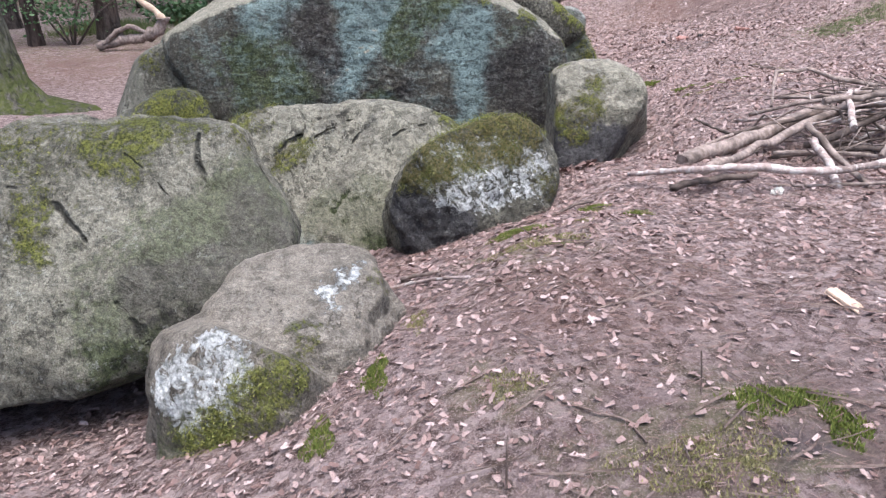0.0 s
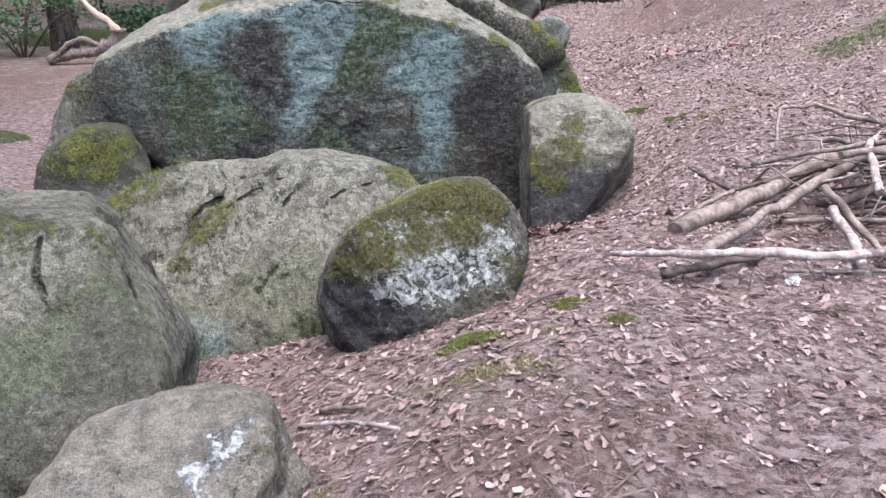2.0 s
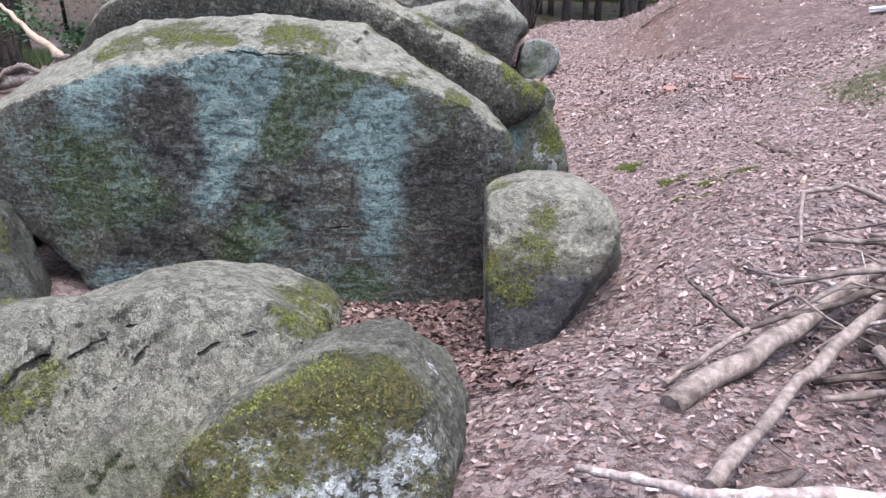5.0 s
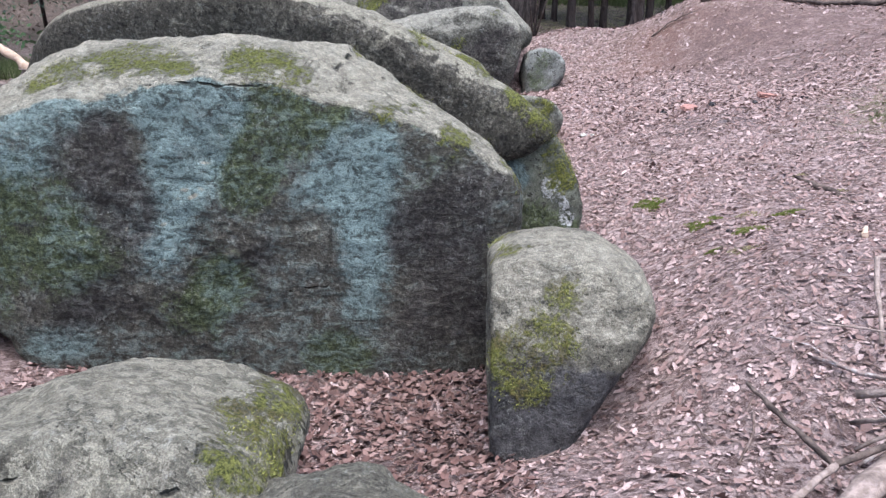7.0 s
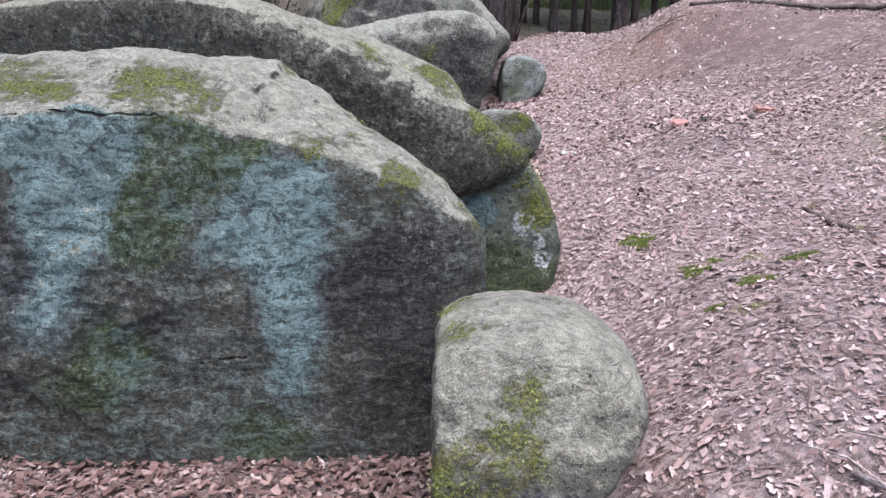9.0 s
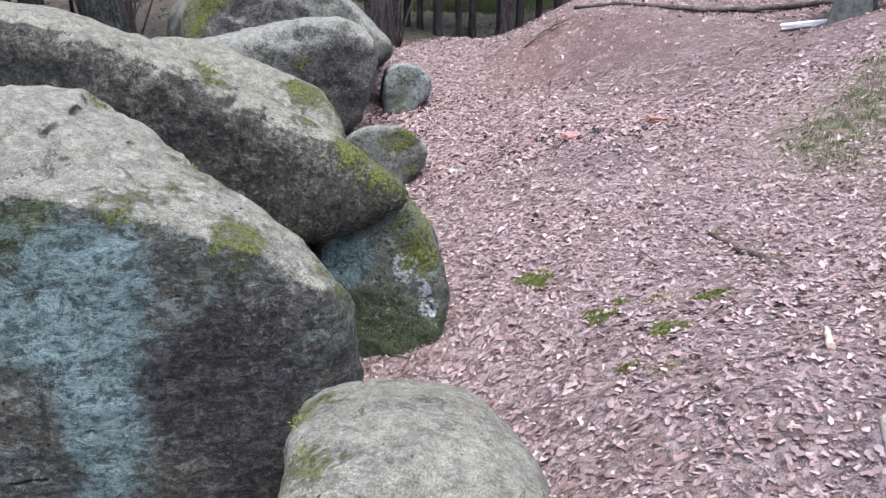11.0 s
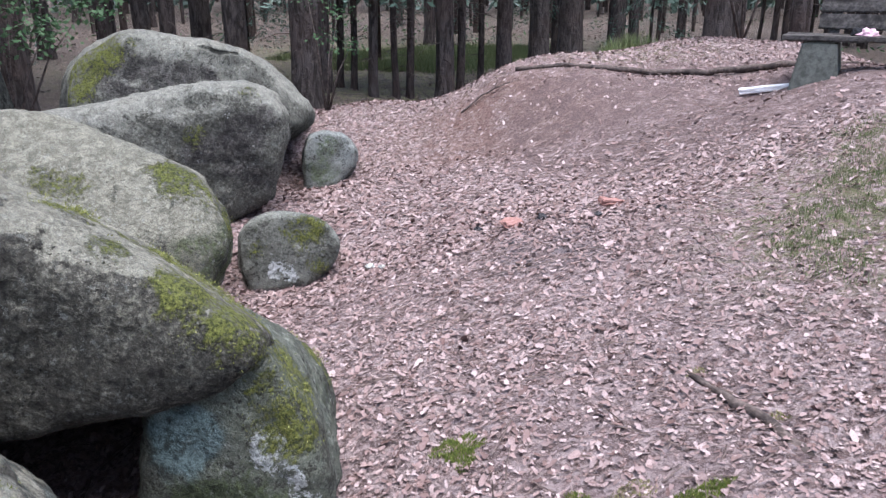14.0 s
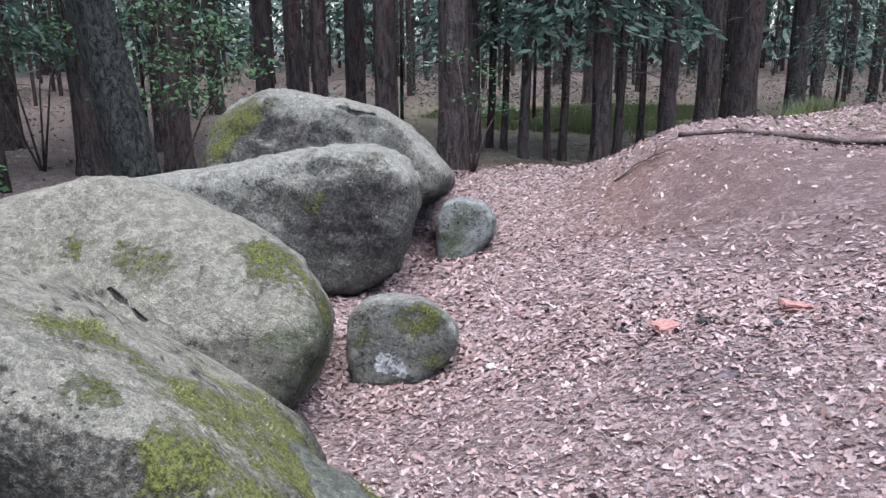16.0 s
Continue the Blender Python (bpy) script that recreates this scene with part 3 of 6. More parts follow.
M_CRACKED = stone_material("cracked_granite", scaly=0.85, cracks=[((-0.94, 4.24, 0.29), (-0.87, 4.29, 0.35), 0.012), ((-0.87, 4.29, 0.35), (-0.79, 4.35, 0.37), 0.014), ((-0.76, 4.34, 0.33), (-0.69, 4.38, 0.37), 0.010), ((-0.69, 4.38, 0.37), (-0.60, 4.42, 0.40), 0.009), ((-0.60, 4.42, 0.40), (-0.50, 4.47, 0.43), 0.007), ((-0.57, 4.32, 0.25), (-0.51, 4.39, 0.32), 0.008), ((-0.51, 4.39, 0.32), (-0.44, 4.43, 0.38), 0.010), ((-0.27, 4.36, 0.36), (-0.18, 4.40, 0.39), 0.009), ((-0.18, 4.40, 0.39), (-0.09, 4.43, 0.41), 0.008), ((-0.04, 4.50, 0.46), (-0.03, 4.70, 0.46), 0.008), ((-0.50, 4.47, 0.43), (-0.35, 4.50, 0.45), 0.007)],
                           crust=0.42, algae=0.2, top=0.5, speckle=0.3, drip=0.5, moss_tint=0.4, moss=CUSHIONS_B, stains=[(-0.61, 4.43, 0.46, 0.10), (-0.38, 4.44, 0.45, 0.08), (-0.55, 4.21, 0.16, 0.10), (-0.64, 3.98, -0.16, 0.14), (-0.45, 4.34, 0.32, 0.08), (-0.09, 4.45, 0.41, 0.07)], film=[(-0.39, 4.10, -0.01, 0.16), (-0.75, 3.98, -0.13, 0.20), (-0.96, 3.93, -0.19, 0.15), (-0.48, 4.05, -0.08, 0.18), (-0.58, 4.07, -0.04, 0.15), (-0.41, 4.15, 0.06, 0.10)], blue=[(-0.96, 3.94, -0.17, 0.12), (-0.81, 3.96, -0.16, 0.10)])
boulder("long speckled granite boulder with cracks and mossy ends", [((-0.75, 4.65, 0.05), [(102, 73, 0.44), (44, 71, 0.52), (12, 43, 0.84), (173, 59, 0.60), (31, 50, 1.09), (6, 6, 1.30), (102, 61, 0.60), (130, 61, 0.40), (4, -9, 1.26), (-6, -23, 0.77), (180, 6, 1.34), (-84, 37, 0.44), (-81, 6, 0.70), (0, -90, 0.65), (90, 6, 0.64)])], M_CRACKED, 7, moss=CUSHIONS_B, rough=0.045, pits=0.008,
        grooves=[(-0.7, 4.3, 0.38, 0.016, 0.035, 0.45, 0.4, -1.0), (-0.35, 4.4, 0.38, 0.012, 0.028, 1.0, 0.1, -0.7)])
CUSHIONS_C = [(0.29, 3.79, 0.51, 0.12), (0.06, 3.70, 0.47, 0.12), (-0.06, 3.64, 0.40, 0.10), (0.09, 3.74, 0.53, 0.14), (0.02, 3.70, 0.49, 0.14), (0.23, 3.80, 0.56, 0.15), (0.31, 3.94, 0.55, 0.13), (0.36, 3.80, 0.49, 0.12), (0.16, 3.80, 0.56, 0.14), (-0.09, 3.66, 0.44, 0.10), (-0.19, 3.69, 0.31, 0.06), (0.38, 3.79, 0.43, 0.08), (0.55, 3.77, 0.26, 0.07), (-0.05, 3.68, 0.48, 0.10), (0.44, 3.85, 0.52, 0.10)]
M_LICHEN = stone_material("lichen_granite", crust=0.62, algae=0.15, top=0.1, moss_tint=1.0, moss=CUSHIONS_C, lichen=[(0.01, 3.64, 0.38, 0.10), (0.12, 3.67, 0.38, 0.11), (0.26, 3.72, 0.36, 0.10), (0.19, 3.72, 0.42, 0.07), (0.08, 3.62, 0.26, 0.10), (0.22, 3.65, 0.24, 0.10), (0.42, 3.77, 0.35, 0.10), (0.49, 3.78, 0.32, 0.08), (0.45, 3.74, 0.25, 0.08), (0.34, 3.72, 0.32, 0.10), (0.15, 3.66, 0.32, 0.12), (0.02, 3.61, 0.21, 0.05), (0.55, 4.20, 0.40, 0.05), (-0.04, 3.63, 0.36, 0.08), (0.30, 3.69, 0.27, 0.07)], bare=[(-0.16, 3.67, 0.17, 0.10), (-0.09, 3.64, 0.08, 0.12), (-0.16, 3.66, -0.03, 0.10), (-0.01, 3.61, 0.08, 0.10), (0.09, 3.58, 0.12, 0.08), (-0.22, 3.68, 0.19, 0.07)])
boulder("low boulder with white lichen, moss cap and dark broken face", [((0.15, 4.00, 0.05), [(176, 26, 0.42), (166, 40, 0.41), (147, 61, 0.40), (112, 75, 0.46), (51, 71, 0.54), (6, 42, 0.57), (-1, 18, 0.51), (-6, 4, 0.54), (-141, -27, 0.51), (-158, -15, 0.47), (-162, -3, 0.64), (155, 51, 0.39), (86, 67, 0.69), (40, 57, 0.65), (19, 40, 0.81), (-13, -13, 0.43), (-173, 5, 0.44), (18, 49, 0.56), (-109, 1, 0.43), (-71, 23, 0.41), (0, -90, 0.45), (81, 6, 0.62)])], M_LICHEN, 7, moss=CUSHIONS_C, p=26, rough=0.025)
CUSHIONS_D = [(-0.61, 1.94, 0.16, 0.08), (-0.52, 1.95, 0.23, 0.09), (-0.47, 2.05, 0.26, 0.08), (-0.67, 1.94, 0.09, 0.08), (-0.44, 2.19, 0.24, 0.06), (-0.21, 2.49, 0.31, 0.05), (-0.77, 1.95, 0.03, 0.07)]
M_BROWN = stone_material("brown_granite", pale=(0.31, 0.275, 0.235), dark=(0.07, 0.06, 0.05), crust=0.30, algae=0.0, top=0.7, speckle=0.15, moss=CUSHIONS_D, lichen=[(-0.70, 2.04, 0.32, 0.09), (-0.77, 2.01, 0.22, 0.08), (-0.69, 1.98, 0.19, 0.08), (-0.64, 2.01, 0.29, 0.07), (-0.83, 2.00, 0.15, 0.07), (-0.76, 1.97, 0.12, 0.08), (-0.87, 2.04, 0.22, 0.06), (-0.37, 2.46, 0.35, 0.05), (-0.34, 2.47, 0.35, 0.04), (-0.39, 2.32, 0.30, 0.04), (-0.29, 2.54, 0.37, 0.04), (-0.41, 2.39, 0.33, 0.04)], film=[(-0.86, 1.97, 0.00, 0.12), (-0.76, 1.96, 0.07, 0.12), (-0.63, 1.97, 0.22, 0.10)])
boulder("low brownish boulder in two humps with white lichen", [((-0.55, 2.40, 0.00), [(148, 10, 0.30), (-32, 12, 0.33), (148, 50, 0.34), (-32, 50, 0.33), (58, 10, 0.40), (-122, 10, 0.40), (58, 55, 0.42), (-122, 60, 0.34), (0, 90, 0.33), (0, -90, 0.40)]), ((-0.68, 2.20, 0.00), [(-161, 8, 0.31), (-167, 18, 0.34), (165, 50, 0.37), (112, 63, 0.32), (51, 47, 0.21), (-109, 33, 0.31), (-101, 11, 0.27), (-31, 14, 0.35), (0, -90, 0.40), (79, 11, 0.44)]), ((-0.42, 2.62, 0.05), [(-176, 29, 0.47), (172, 43, 0.59), (115, 68, 0.50), (80, 67, 0.38), (21, 33, 0.40), (12, 15, 0.25), (151, 54, 0.43), (98, 58, 0.34), (51, 43, 0.36), (17, 6, 0.22), (-74, 70, 0.34), (0, -90, 0.45), (-90, 6, 0.47), (-27, 17, 0.35), (84, 6, 0.44)])], M_BROWN, 7, moss=CUSHIONS_D, rough=0.025, pits=0.008)
CUSHIONS_E = [(0.92, 5.77, 0.48, 0.08), (1.13, 5.52, 0.38, 0.06), (1.06, 5.44, 0.26, 0.09), (1.05, 5.42, 0.19, 0.09), (0.92, 5.38, 0.13, 0.10), (0.87, 5.38, 0.22, 0.07), (0.97, 5.36, 0.10, 0.08), (0.94, 6.12, 0.38, 0.08)]
M_POST = stone_material("olive_granite", moss_tint=0.5, pale=(0.335, 0.312, 0.255), crust=0.25, algae=0.12, top=0.75, speckle=0.25, moss=CUSHIONS_E, bare=[(0.93, 5.32, -0.10, 0.22), (1.15, 5.30, -0.15, 0.22), (1.30, 5.33, -0.05, 0.12), (1.02, 5.33, -0.00, 0.10), (1.20, 5.32, -0.03, 0.12), (0.89, 5.35, 0.04, 0.08)])
boulder("upright rounded granite boulder with olive lichen", [((1.20, 5.85, 0.00), [(176, -1, 0.35), (163, 41, 0.71), (144, 69, 0.69), (94, 77, 0.49), (16, 66, 0.49), (-3, 34, 0.47), (-11, 11, 0.40), (110, 66, 0.73), (77, 69, 0.69), (17, 52, 0.66), (-17, 2, 0.41), (-33, -25, 0.30), (96, 58, 0.78), (70, 57, 0.55), (43, 51, 0.56), (17, 37, 0.52), (6, 28, 0.44), (148, 57, 0.53), (-93, 11, 0.52), (-90, 37, 0.52), (0, -90, 0.70), (84, 6, 0.54)])], M_POST, 7, moss=CUSHIONS_E, p=16, rough=0.022, pits=0.007)
CUSHIONS_F = [(-0.97, 7.02, 1.16, 0.14), (-1.06, 6.92, 1.12, 0.16), (-0.75, 6.78, 1.13, 0.14), (-0.61, 6.68, 1.11, 0.09), (-1.26, 6.90, 1.07, 0.14), (-1.35, 6.82, 1.03, 0.12), (-0.27, 6.82, 1.16, 0.13), (-0.14, 6.71, 1.12, 0.13), (-0.34, 6.72, 1.13, 0.10), (-0.05, 6.65, 1.08, 0.08), (0.42, 6.60, 0.90, 0.08), (0.75, 6.61, 0.76, 0.07), (0.56, 6.75, 0.88, 0.05), (0.22, 7.31, 1.07, 0.04), (0.53, 7.05, 0.89, 0.07), (0.64, 6.92, 0.85, 0.07), (0.74, 6.60, 0.76, 0.08), (1.04, 6.64, 0.54, 0.08), (0.88, 6.80, 0.70, 0.07)]
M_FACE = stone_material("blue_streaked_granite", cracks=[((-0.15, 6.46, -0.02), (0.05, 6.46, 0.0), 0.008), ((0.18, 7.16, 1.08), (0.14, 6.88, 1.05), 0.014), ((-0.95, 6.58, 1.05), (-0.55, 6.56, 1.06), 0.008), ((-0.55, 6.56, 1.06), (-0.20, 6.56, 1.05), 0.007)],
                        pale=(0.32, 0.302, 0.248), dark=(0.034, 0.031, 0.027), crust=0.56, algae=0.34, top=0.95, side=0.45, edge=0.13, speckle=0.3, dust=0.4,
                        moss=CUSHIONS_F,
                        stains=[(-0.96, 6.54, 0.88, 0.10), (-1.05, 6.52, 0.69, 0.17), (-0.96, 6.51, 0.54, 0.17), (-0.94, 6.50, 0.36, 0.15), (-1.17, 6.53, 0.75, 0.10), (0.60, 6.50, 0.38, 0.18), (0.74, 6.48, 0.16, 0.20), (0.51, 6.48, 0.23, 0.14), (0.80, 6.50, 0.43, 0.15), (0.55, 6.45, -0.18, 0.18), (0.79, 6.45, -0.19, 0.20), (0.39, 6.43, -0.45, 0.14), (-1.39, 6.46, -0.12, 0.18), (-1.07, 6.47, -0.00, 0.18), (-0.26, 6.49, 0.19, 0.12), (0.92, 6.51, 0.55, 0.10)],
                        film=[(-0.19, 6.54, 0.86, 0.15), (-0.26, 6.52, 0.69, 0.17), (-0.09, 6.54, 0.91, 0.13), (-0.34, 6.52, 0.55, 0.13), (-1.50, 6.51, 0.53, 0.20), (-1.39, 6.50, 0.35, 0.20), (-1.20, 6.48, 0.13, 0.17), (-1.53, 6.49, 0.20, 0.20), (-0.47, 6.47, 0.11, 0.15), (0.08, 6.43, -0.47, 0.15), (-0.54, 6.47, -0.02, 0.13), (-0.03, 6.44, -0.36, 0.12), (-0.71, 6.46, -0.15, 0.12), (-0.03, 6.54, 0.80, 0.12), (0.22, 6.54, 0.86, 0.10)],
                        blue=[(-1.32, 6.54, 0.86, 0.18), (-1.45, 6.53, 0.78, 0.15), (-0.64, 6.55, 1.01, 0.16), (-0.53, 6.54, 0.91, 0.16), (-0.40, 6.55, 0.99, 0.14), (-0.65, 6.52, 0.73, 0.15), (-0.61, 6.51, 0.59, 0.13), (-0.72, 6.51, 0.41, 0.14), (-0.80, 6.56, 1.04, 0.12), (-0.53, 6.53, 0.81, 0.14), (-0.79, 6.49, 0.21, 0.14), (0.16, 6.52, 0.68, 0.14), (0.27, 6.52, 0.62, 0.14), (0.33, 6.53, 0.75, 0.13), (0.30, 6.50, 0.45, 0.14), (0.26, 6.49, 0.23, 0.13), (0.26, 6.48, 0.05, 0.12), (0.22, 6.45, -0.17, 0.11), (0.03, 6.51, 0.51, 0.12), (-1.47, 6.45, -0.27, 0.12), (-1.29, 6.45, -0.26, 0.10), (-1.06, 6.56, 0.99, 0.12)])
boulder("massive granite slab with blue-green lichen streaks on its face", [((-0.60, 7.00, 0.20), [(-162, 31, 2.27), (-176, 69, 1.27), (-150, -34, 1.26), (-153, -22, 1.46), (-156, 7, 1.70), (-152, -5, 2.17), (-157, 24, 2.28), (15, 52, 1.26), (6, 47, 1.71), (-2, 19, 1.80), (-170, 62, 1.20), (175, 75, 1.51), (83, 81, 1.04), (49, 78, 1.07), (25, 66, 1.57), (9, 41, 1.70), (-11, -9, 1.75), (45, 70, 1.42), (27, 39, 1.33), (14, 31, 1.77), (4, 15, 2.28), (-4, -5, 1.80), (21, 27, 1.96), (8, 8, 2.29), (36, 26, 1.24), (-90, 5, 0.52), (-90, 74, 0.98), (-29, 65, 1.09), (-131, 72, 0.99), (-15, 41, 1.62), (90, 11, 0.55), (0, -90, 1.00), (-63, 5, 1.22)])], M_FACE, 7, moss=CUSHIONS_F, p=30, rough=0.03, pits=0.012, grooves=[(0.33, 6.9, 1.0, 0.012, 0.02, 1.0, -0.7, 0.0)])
CUSHIONS_I = [(1.26, 7.74, 0.64, 0.12), (1.2, 7.76, 0.68, 0.1), (1.38, 7.72, 0.54, 0.1), (0.57, 7.89, 1.03, 0.084), (0.98, 7.84, 0.81, 0.06), (1.16, 8.71, 0.32, 0.12), (1.28, 8.66, 0.23, 0.13), (1.38, 8.1, 0.37, 0.12), (1.07, 8.64, 0.43, 0.072), (0.8, 8.13, 0.83, 0.084), (1.0, 8.61, 0.5, 0.072), (1.21, 8.1, 0.54, 0.15), (1.26, 8.09, 0.5, 0.16), (1.34, 8.19, 0.38, 0.15), (1.08, 8.13, 0.63, 0.072), (1.16, 8.14, 0.56, 0.13), (0.91, 8.13, 0.76, 0.078), (1.26, 8.38, 0.38, 0.14), (1.26, 8.19, 0.45, 0.12), (1.15, 8.03, 0.62, 0.12), (0.76, 8.02, 0.89, 0.084), (1.16, 8.4, 0.46, 0.1), (1.26, 8.43, 0.36, 0.1), (0.79, 8.23, 0.8, 0.06)]
# side and top put the overhang's shade and the upper light into the colour
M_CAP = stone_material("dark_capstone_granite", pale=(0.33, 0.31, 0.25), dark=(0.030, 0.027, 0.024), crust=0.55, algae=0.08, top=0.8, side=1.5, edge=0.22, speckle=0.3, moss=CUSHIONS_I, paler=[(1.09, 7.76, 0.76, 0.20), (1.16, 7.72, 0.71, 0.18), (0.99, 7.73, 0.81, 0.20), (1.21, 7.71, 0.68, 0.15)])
boulder("tilted capstone with pale top and dark underside, partly painted light and shade", [((0.30, 8.20, 0.60), [(-156, 17, 2.18), (-164, 58, 2.20), (-170, 70, 1.34), (-29, -49, 0.95), (-77, -68, 0.56), (86, 85, 0.74), (36, 77, 0.87), (25, 46, 0.54), (28, 59, 0.46), (-41, -55, 0.92), (-65, -60, 0.82), (-82, -61, 0.60), (44, 48, 0.53), (49, 54, 0.51), (37, 42, 0.83), (31, 35, 0.98), (17, 14, 1.06), (-90, -19, 0.65), (-60, 46, 0.67), (-97, -5, 0.45), (101, 0, 0.94)])], M_CAP, 7, moss=CUSHIONS_I, p=16, pits=0.009)
CUSHIONS_J = [(1.55, 7.88, 0.26, 0.10), (1.50, 7.69, 0.22, 0.08), (1.64, 8.43, 0.05, 0.10), (1.51, 7.80, 0.34, 0.12), (1.55, 7.73, 0.25, 0.12), (1.48, 7.69, 0.17, 0.10), (1.60, 8.46, 0.10, 0.10)]
M_SUPPORT = stone_material("green_support_granite", pale=(0.22, 0.23, 0.185), crust=0.40, algae=0.45, top=0.4, moss=CUSHIONS_J, lichen=[(1.51, 7.67, -0.07, 0.06), (1.38, 7.70, 0.07, 0.07), (1.49, 7.67, 0.02, 0.05), (1.43, 7.70, 0.12, 0.05), (1.53, 7.66, -0.14, 0.05)], blue=[(1.15, 7.78, 0.14, 0.09), (1.10, 7.79, 0.05, 0.08), (1.21, 7.76, 0.17, 0.07), (1.07, 7.82, 0.18, 0.06)], film=[(1.37, 7.67, -0.27, 0.15), (1.26, 7.71, -0.16, 0.15), (1.49, 7.65, -0.28, 0.12), (1.18, 7.73, -0.28, 0.15)])
boulder("greenish upright support stone under the tilted capstone", [((1.42, 8.05, -0.05), [(1, 27, 0.26), (-7, 13, 0.25), (-4, 2, 0.28), (-18, -16, 0.32), (-180, 10, 0.46), (21, 49, 0.34), (71, 60, 0.59), (-84, 6, 0.40), (-109, 5, 0.36), (0, -90, 0.45), (90, 0, 0.45)])], M_SUPPORT, 6, moss=CUSHIONS_J, p=16)
CUSHIONS_K = [(0.26, 9.91, 0.58, 0.07), (0.42, 9.88, 0.52, 0.09), (0.03, 9.97, 0.61, 0.07), (0.95, 10.02, 0.57, 0.11), (1.03, 9.95, 0.51, 0.11), (1.15, 9.90, 0.43, 0.11), (1.24, 10.03, 0.27, 0.10)]
# The first two stains paint the shade in a notch of the stone.
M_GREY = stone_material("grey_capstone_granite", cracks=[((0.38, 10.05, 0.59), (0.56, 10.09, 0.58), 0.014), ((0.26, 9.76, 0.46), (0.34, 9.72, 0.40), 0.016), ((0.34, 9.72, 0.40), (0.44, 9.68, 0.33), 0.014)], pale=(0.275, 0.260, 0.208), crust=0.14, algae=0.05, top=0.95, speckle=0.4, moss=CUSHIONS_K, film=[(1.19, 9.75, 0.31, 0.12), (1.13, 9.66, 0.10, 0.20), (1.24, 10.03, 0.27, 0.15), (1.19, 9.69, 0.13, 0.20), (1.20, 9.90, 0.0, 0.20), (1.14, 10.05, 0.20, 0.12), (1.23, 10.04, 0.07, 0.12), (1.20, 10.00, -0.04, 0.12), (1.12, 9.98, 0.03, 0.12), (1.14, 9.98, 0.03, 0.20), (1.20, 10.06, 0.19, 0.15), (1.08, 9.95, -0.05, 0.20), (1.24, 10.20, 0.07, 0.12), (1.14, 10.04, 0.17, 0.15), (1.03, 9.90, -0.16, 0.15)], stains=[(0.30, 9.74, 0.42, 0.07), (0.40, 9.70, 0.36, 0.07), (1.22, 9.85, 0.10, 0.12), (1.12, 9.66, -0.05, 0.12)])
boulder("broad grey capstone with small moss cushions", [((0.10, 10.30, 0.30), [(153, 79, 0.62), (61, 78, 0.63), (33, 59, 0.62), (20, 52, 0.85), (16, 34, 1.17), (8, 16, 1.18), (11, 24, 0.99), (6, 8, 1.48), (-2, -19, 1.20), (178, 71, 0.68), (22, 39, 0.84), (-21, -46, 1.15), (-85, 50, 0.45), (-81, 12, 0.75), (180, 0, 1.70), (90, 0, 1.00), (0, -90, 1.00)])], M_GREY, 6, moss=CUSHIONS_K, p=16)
CUSHIONS_L = [(1.75, 10.58, -0.06, 0.10), (1.87, 10.56, -0.00, 0.08), (1.68, 10.60, -0.03, 0.07), (1.83, 10.54, -0.29, 0.07), (1.40, 10.64, -0.17, 0.06)]
M_SMALL = stone_material("small_stone_granite", pale=(0.31, 0.31, 0.27), crust=0.36, algae=0.25, top=0.6, moss=CUSHIONS_L, lichen=[(1.57, 10.59, -0.29, 0.08), (1.62, 10.57, -0.36, 0.06), (1.52, 10.60, -0.33, 0.05)])
boulder("small grey-green upright stone with yellow moss", [((1.85, 10.90, -0.20), [(172, 29, 0.56), (135, 70, 0.31), (59, 74, 0.19), (34, 62, 0.15), (6, 35, 0.14), (-175, -1, 0.57), (-8, -6, 0.18), (158, 52, 0.42), (93, 72, 0.23), (19, 45, 0.13), (1, 12, 0.16), (-17, -29, 0.21), (-35, -51, 0.27), (-79, -64, 0.37), (-101, 6, 0.35), (90, 0, 0.40), (0, -90, 0.40)])], M_SMALL, 5, moss=CUSHIONS_L)
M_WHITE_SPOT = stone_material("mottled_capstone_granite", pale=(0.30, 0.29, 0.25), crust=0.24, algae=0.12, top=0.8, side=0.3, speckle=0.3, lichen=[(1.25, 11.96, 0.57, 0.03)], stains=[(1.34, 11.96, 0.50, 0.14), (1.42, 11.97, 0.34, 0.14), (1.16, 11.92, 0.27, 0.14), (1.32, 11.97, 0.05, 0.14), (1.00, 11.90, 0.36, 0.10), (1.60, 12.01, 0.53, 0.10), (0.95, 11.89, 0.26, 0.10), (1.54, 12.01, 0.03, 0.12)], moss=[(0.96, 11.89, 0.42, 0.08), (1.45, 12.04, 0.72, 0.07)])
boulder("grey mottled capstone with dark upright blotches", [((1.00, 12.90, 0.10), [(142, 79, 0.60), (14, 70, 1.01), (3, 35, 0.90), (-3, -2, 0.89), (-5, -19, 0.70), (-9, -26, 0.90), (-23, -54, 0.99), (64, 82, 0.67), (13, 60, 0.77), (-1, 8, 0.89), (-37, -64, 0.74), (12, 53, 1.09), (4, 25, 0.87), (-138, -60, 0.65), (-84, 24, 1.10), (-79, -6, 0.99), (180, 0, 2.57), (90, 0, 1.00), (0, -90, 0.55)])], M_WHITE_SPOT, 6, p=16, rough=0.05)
CUSHIONS_N = [(-0.13, 14.04, 0.86, 0.20), (0.10, 14.06, 1.00, 0.18), (-0.01, 14.03, 0.92, 0.15), (-0.25, 14.00, 0.70, 0.18), (-0.32, 13.97, 0.51, 0.15)]
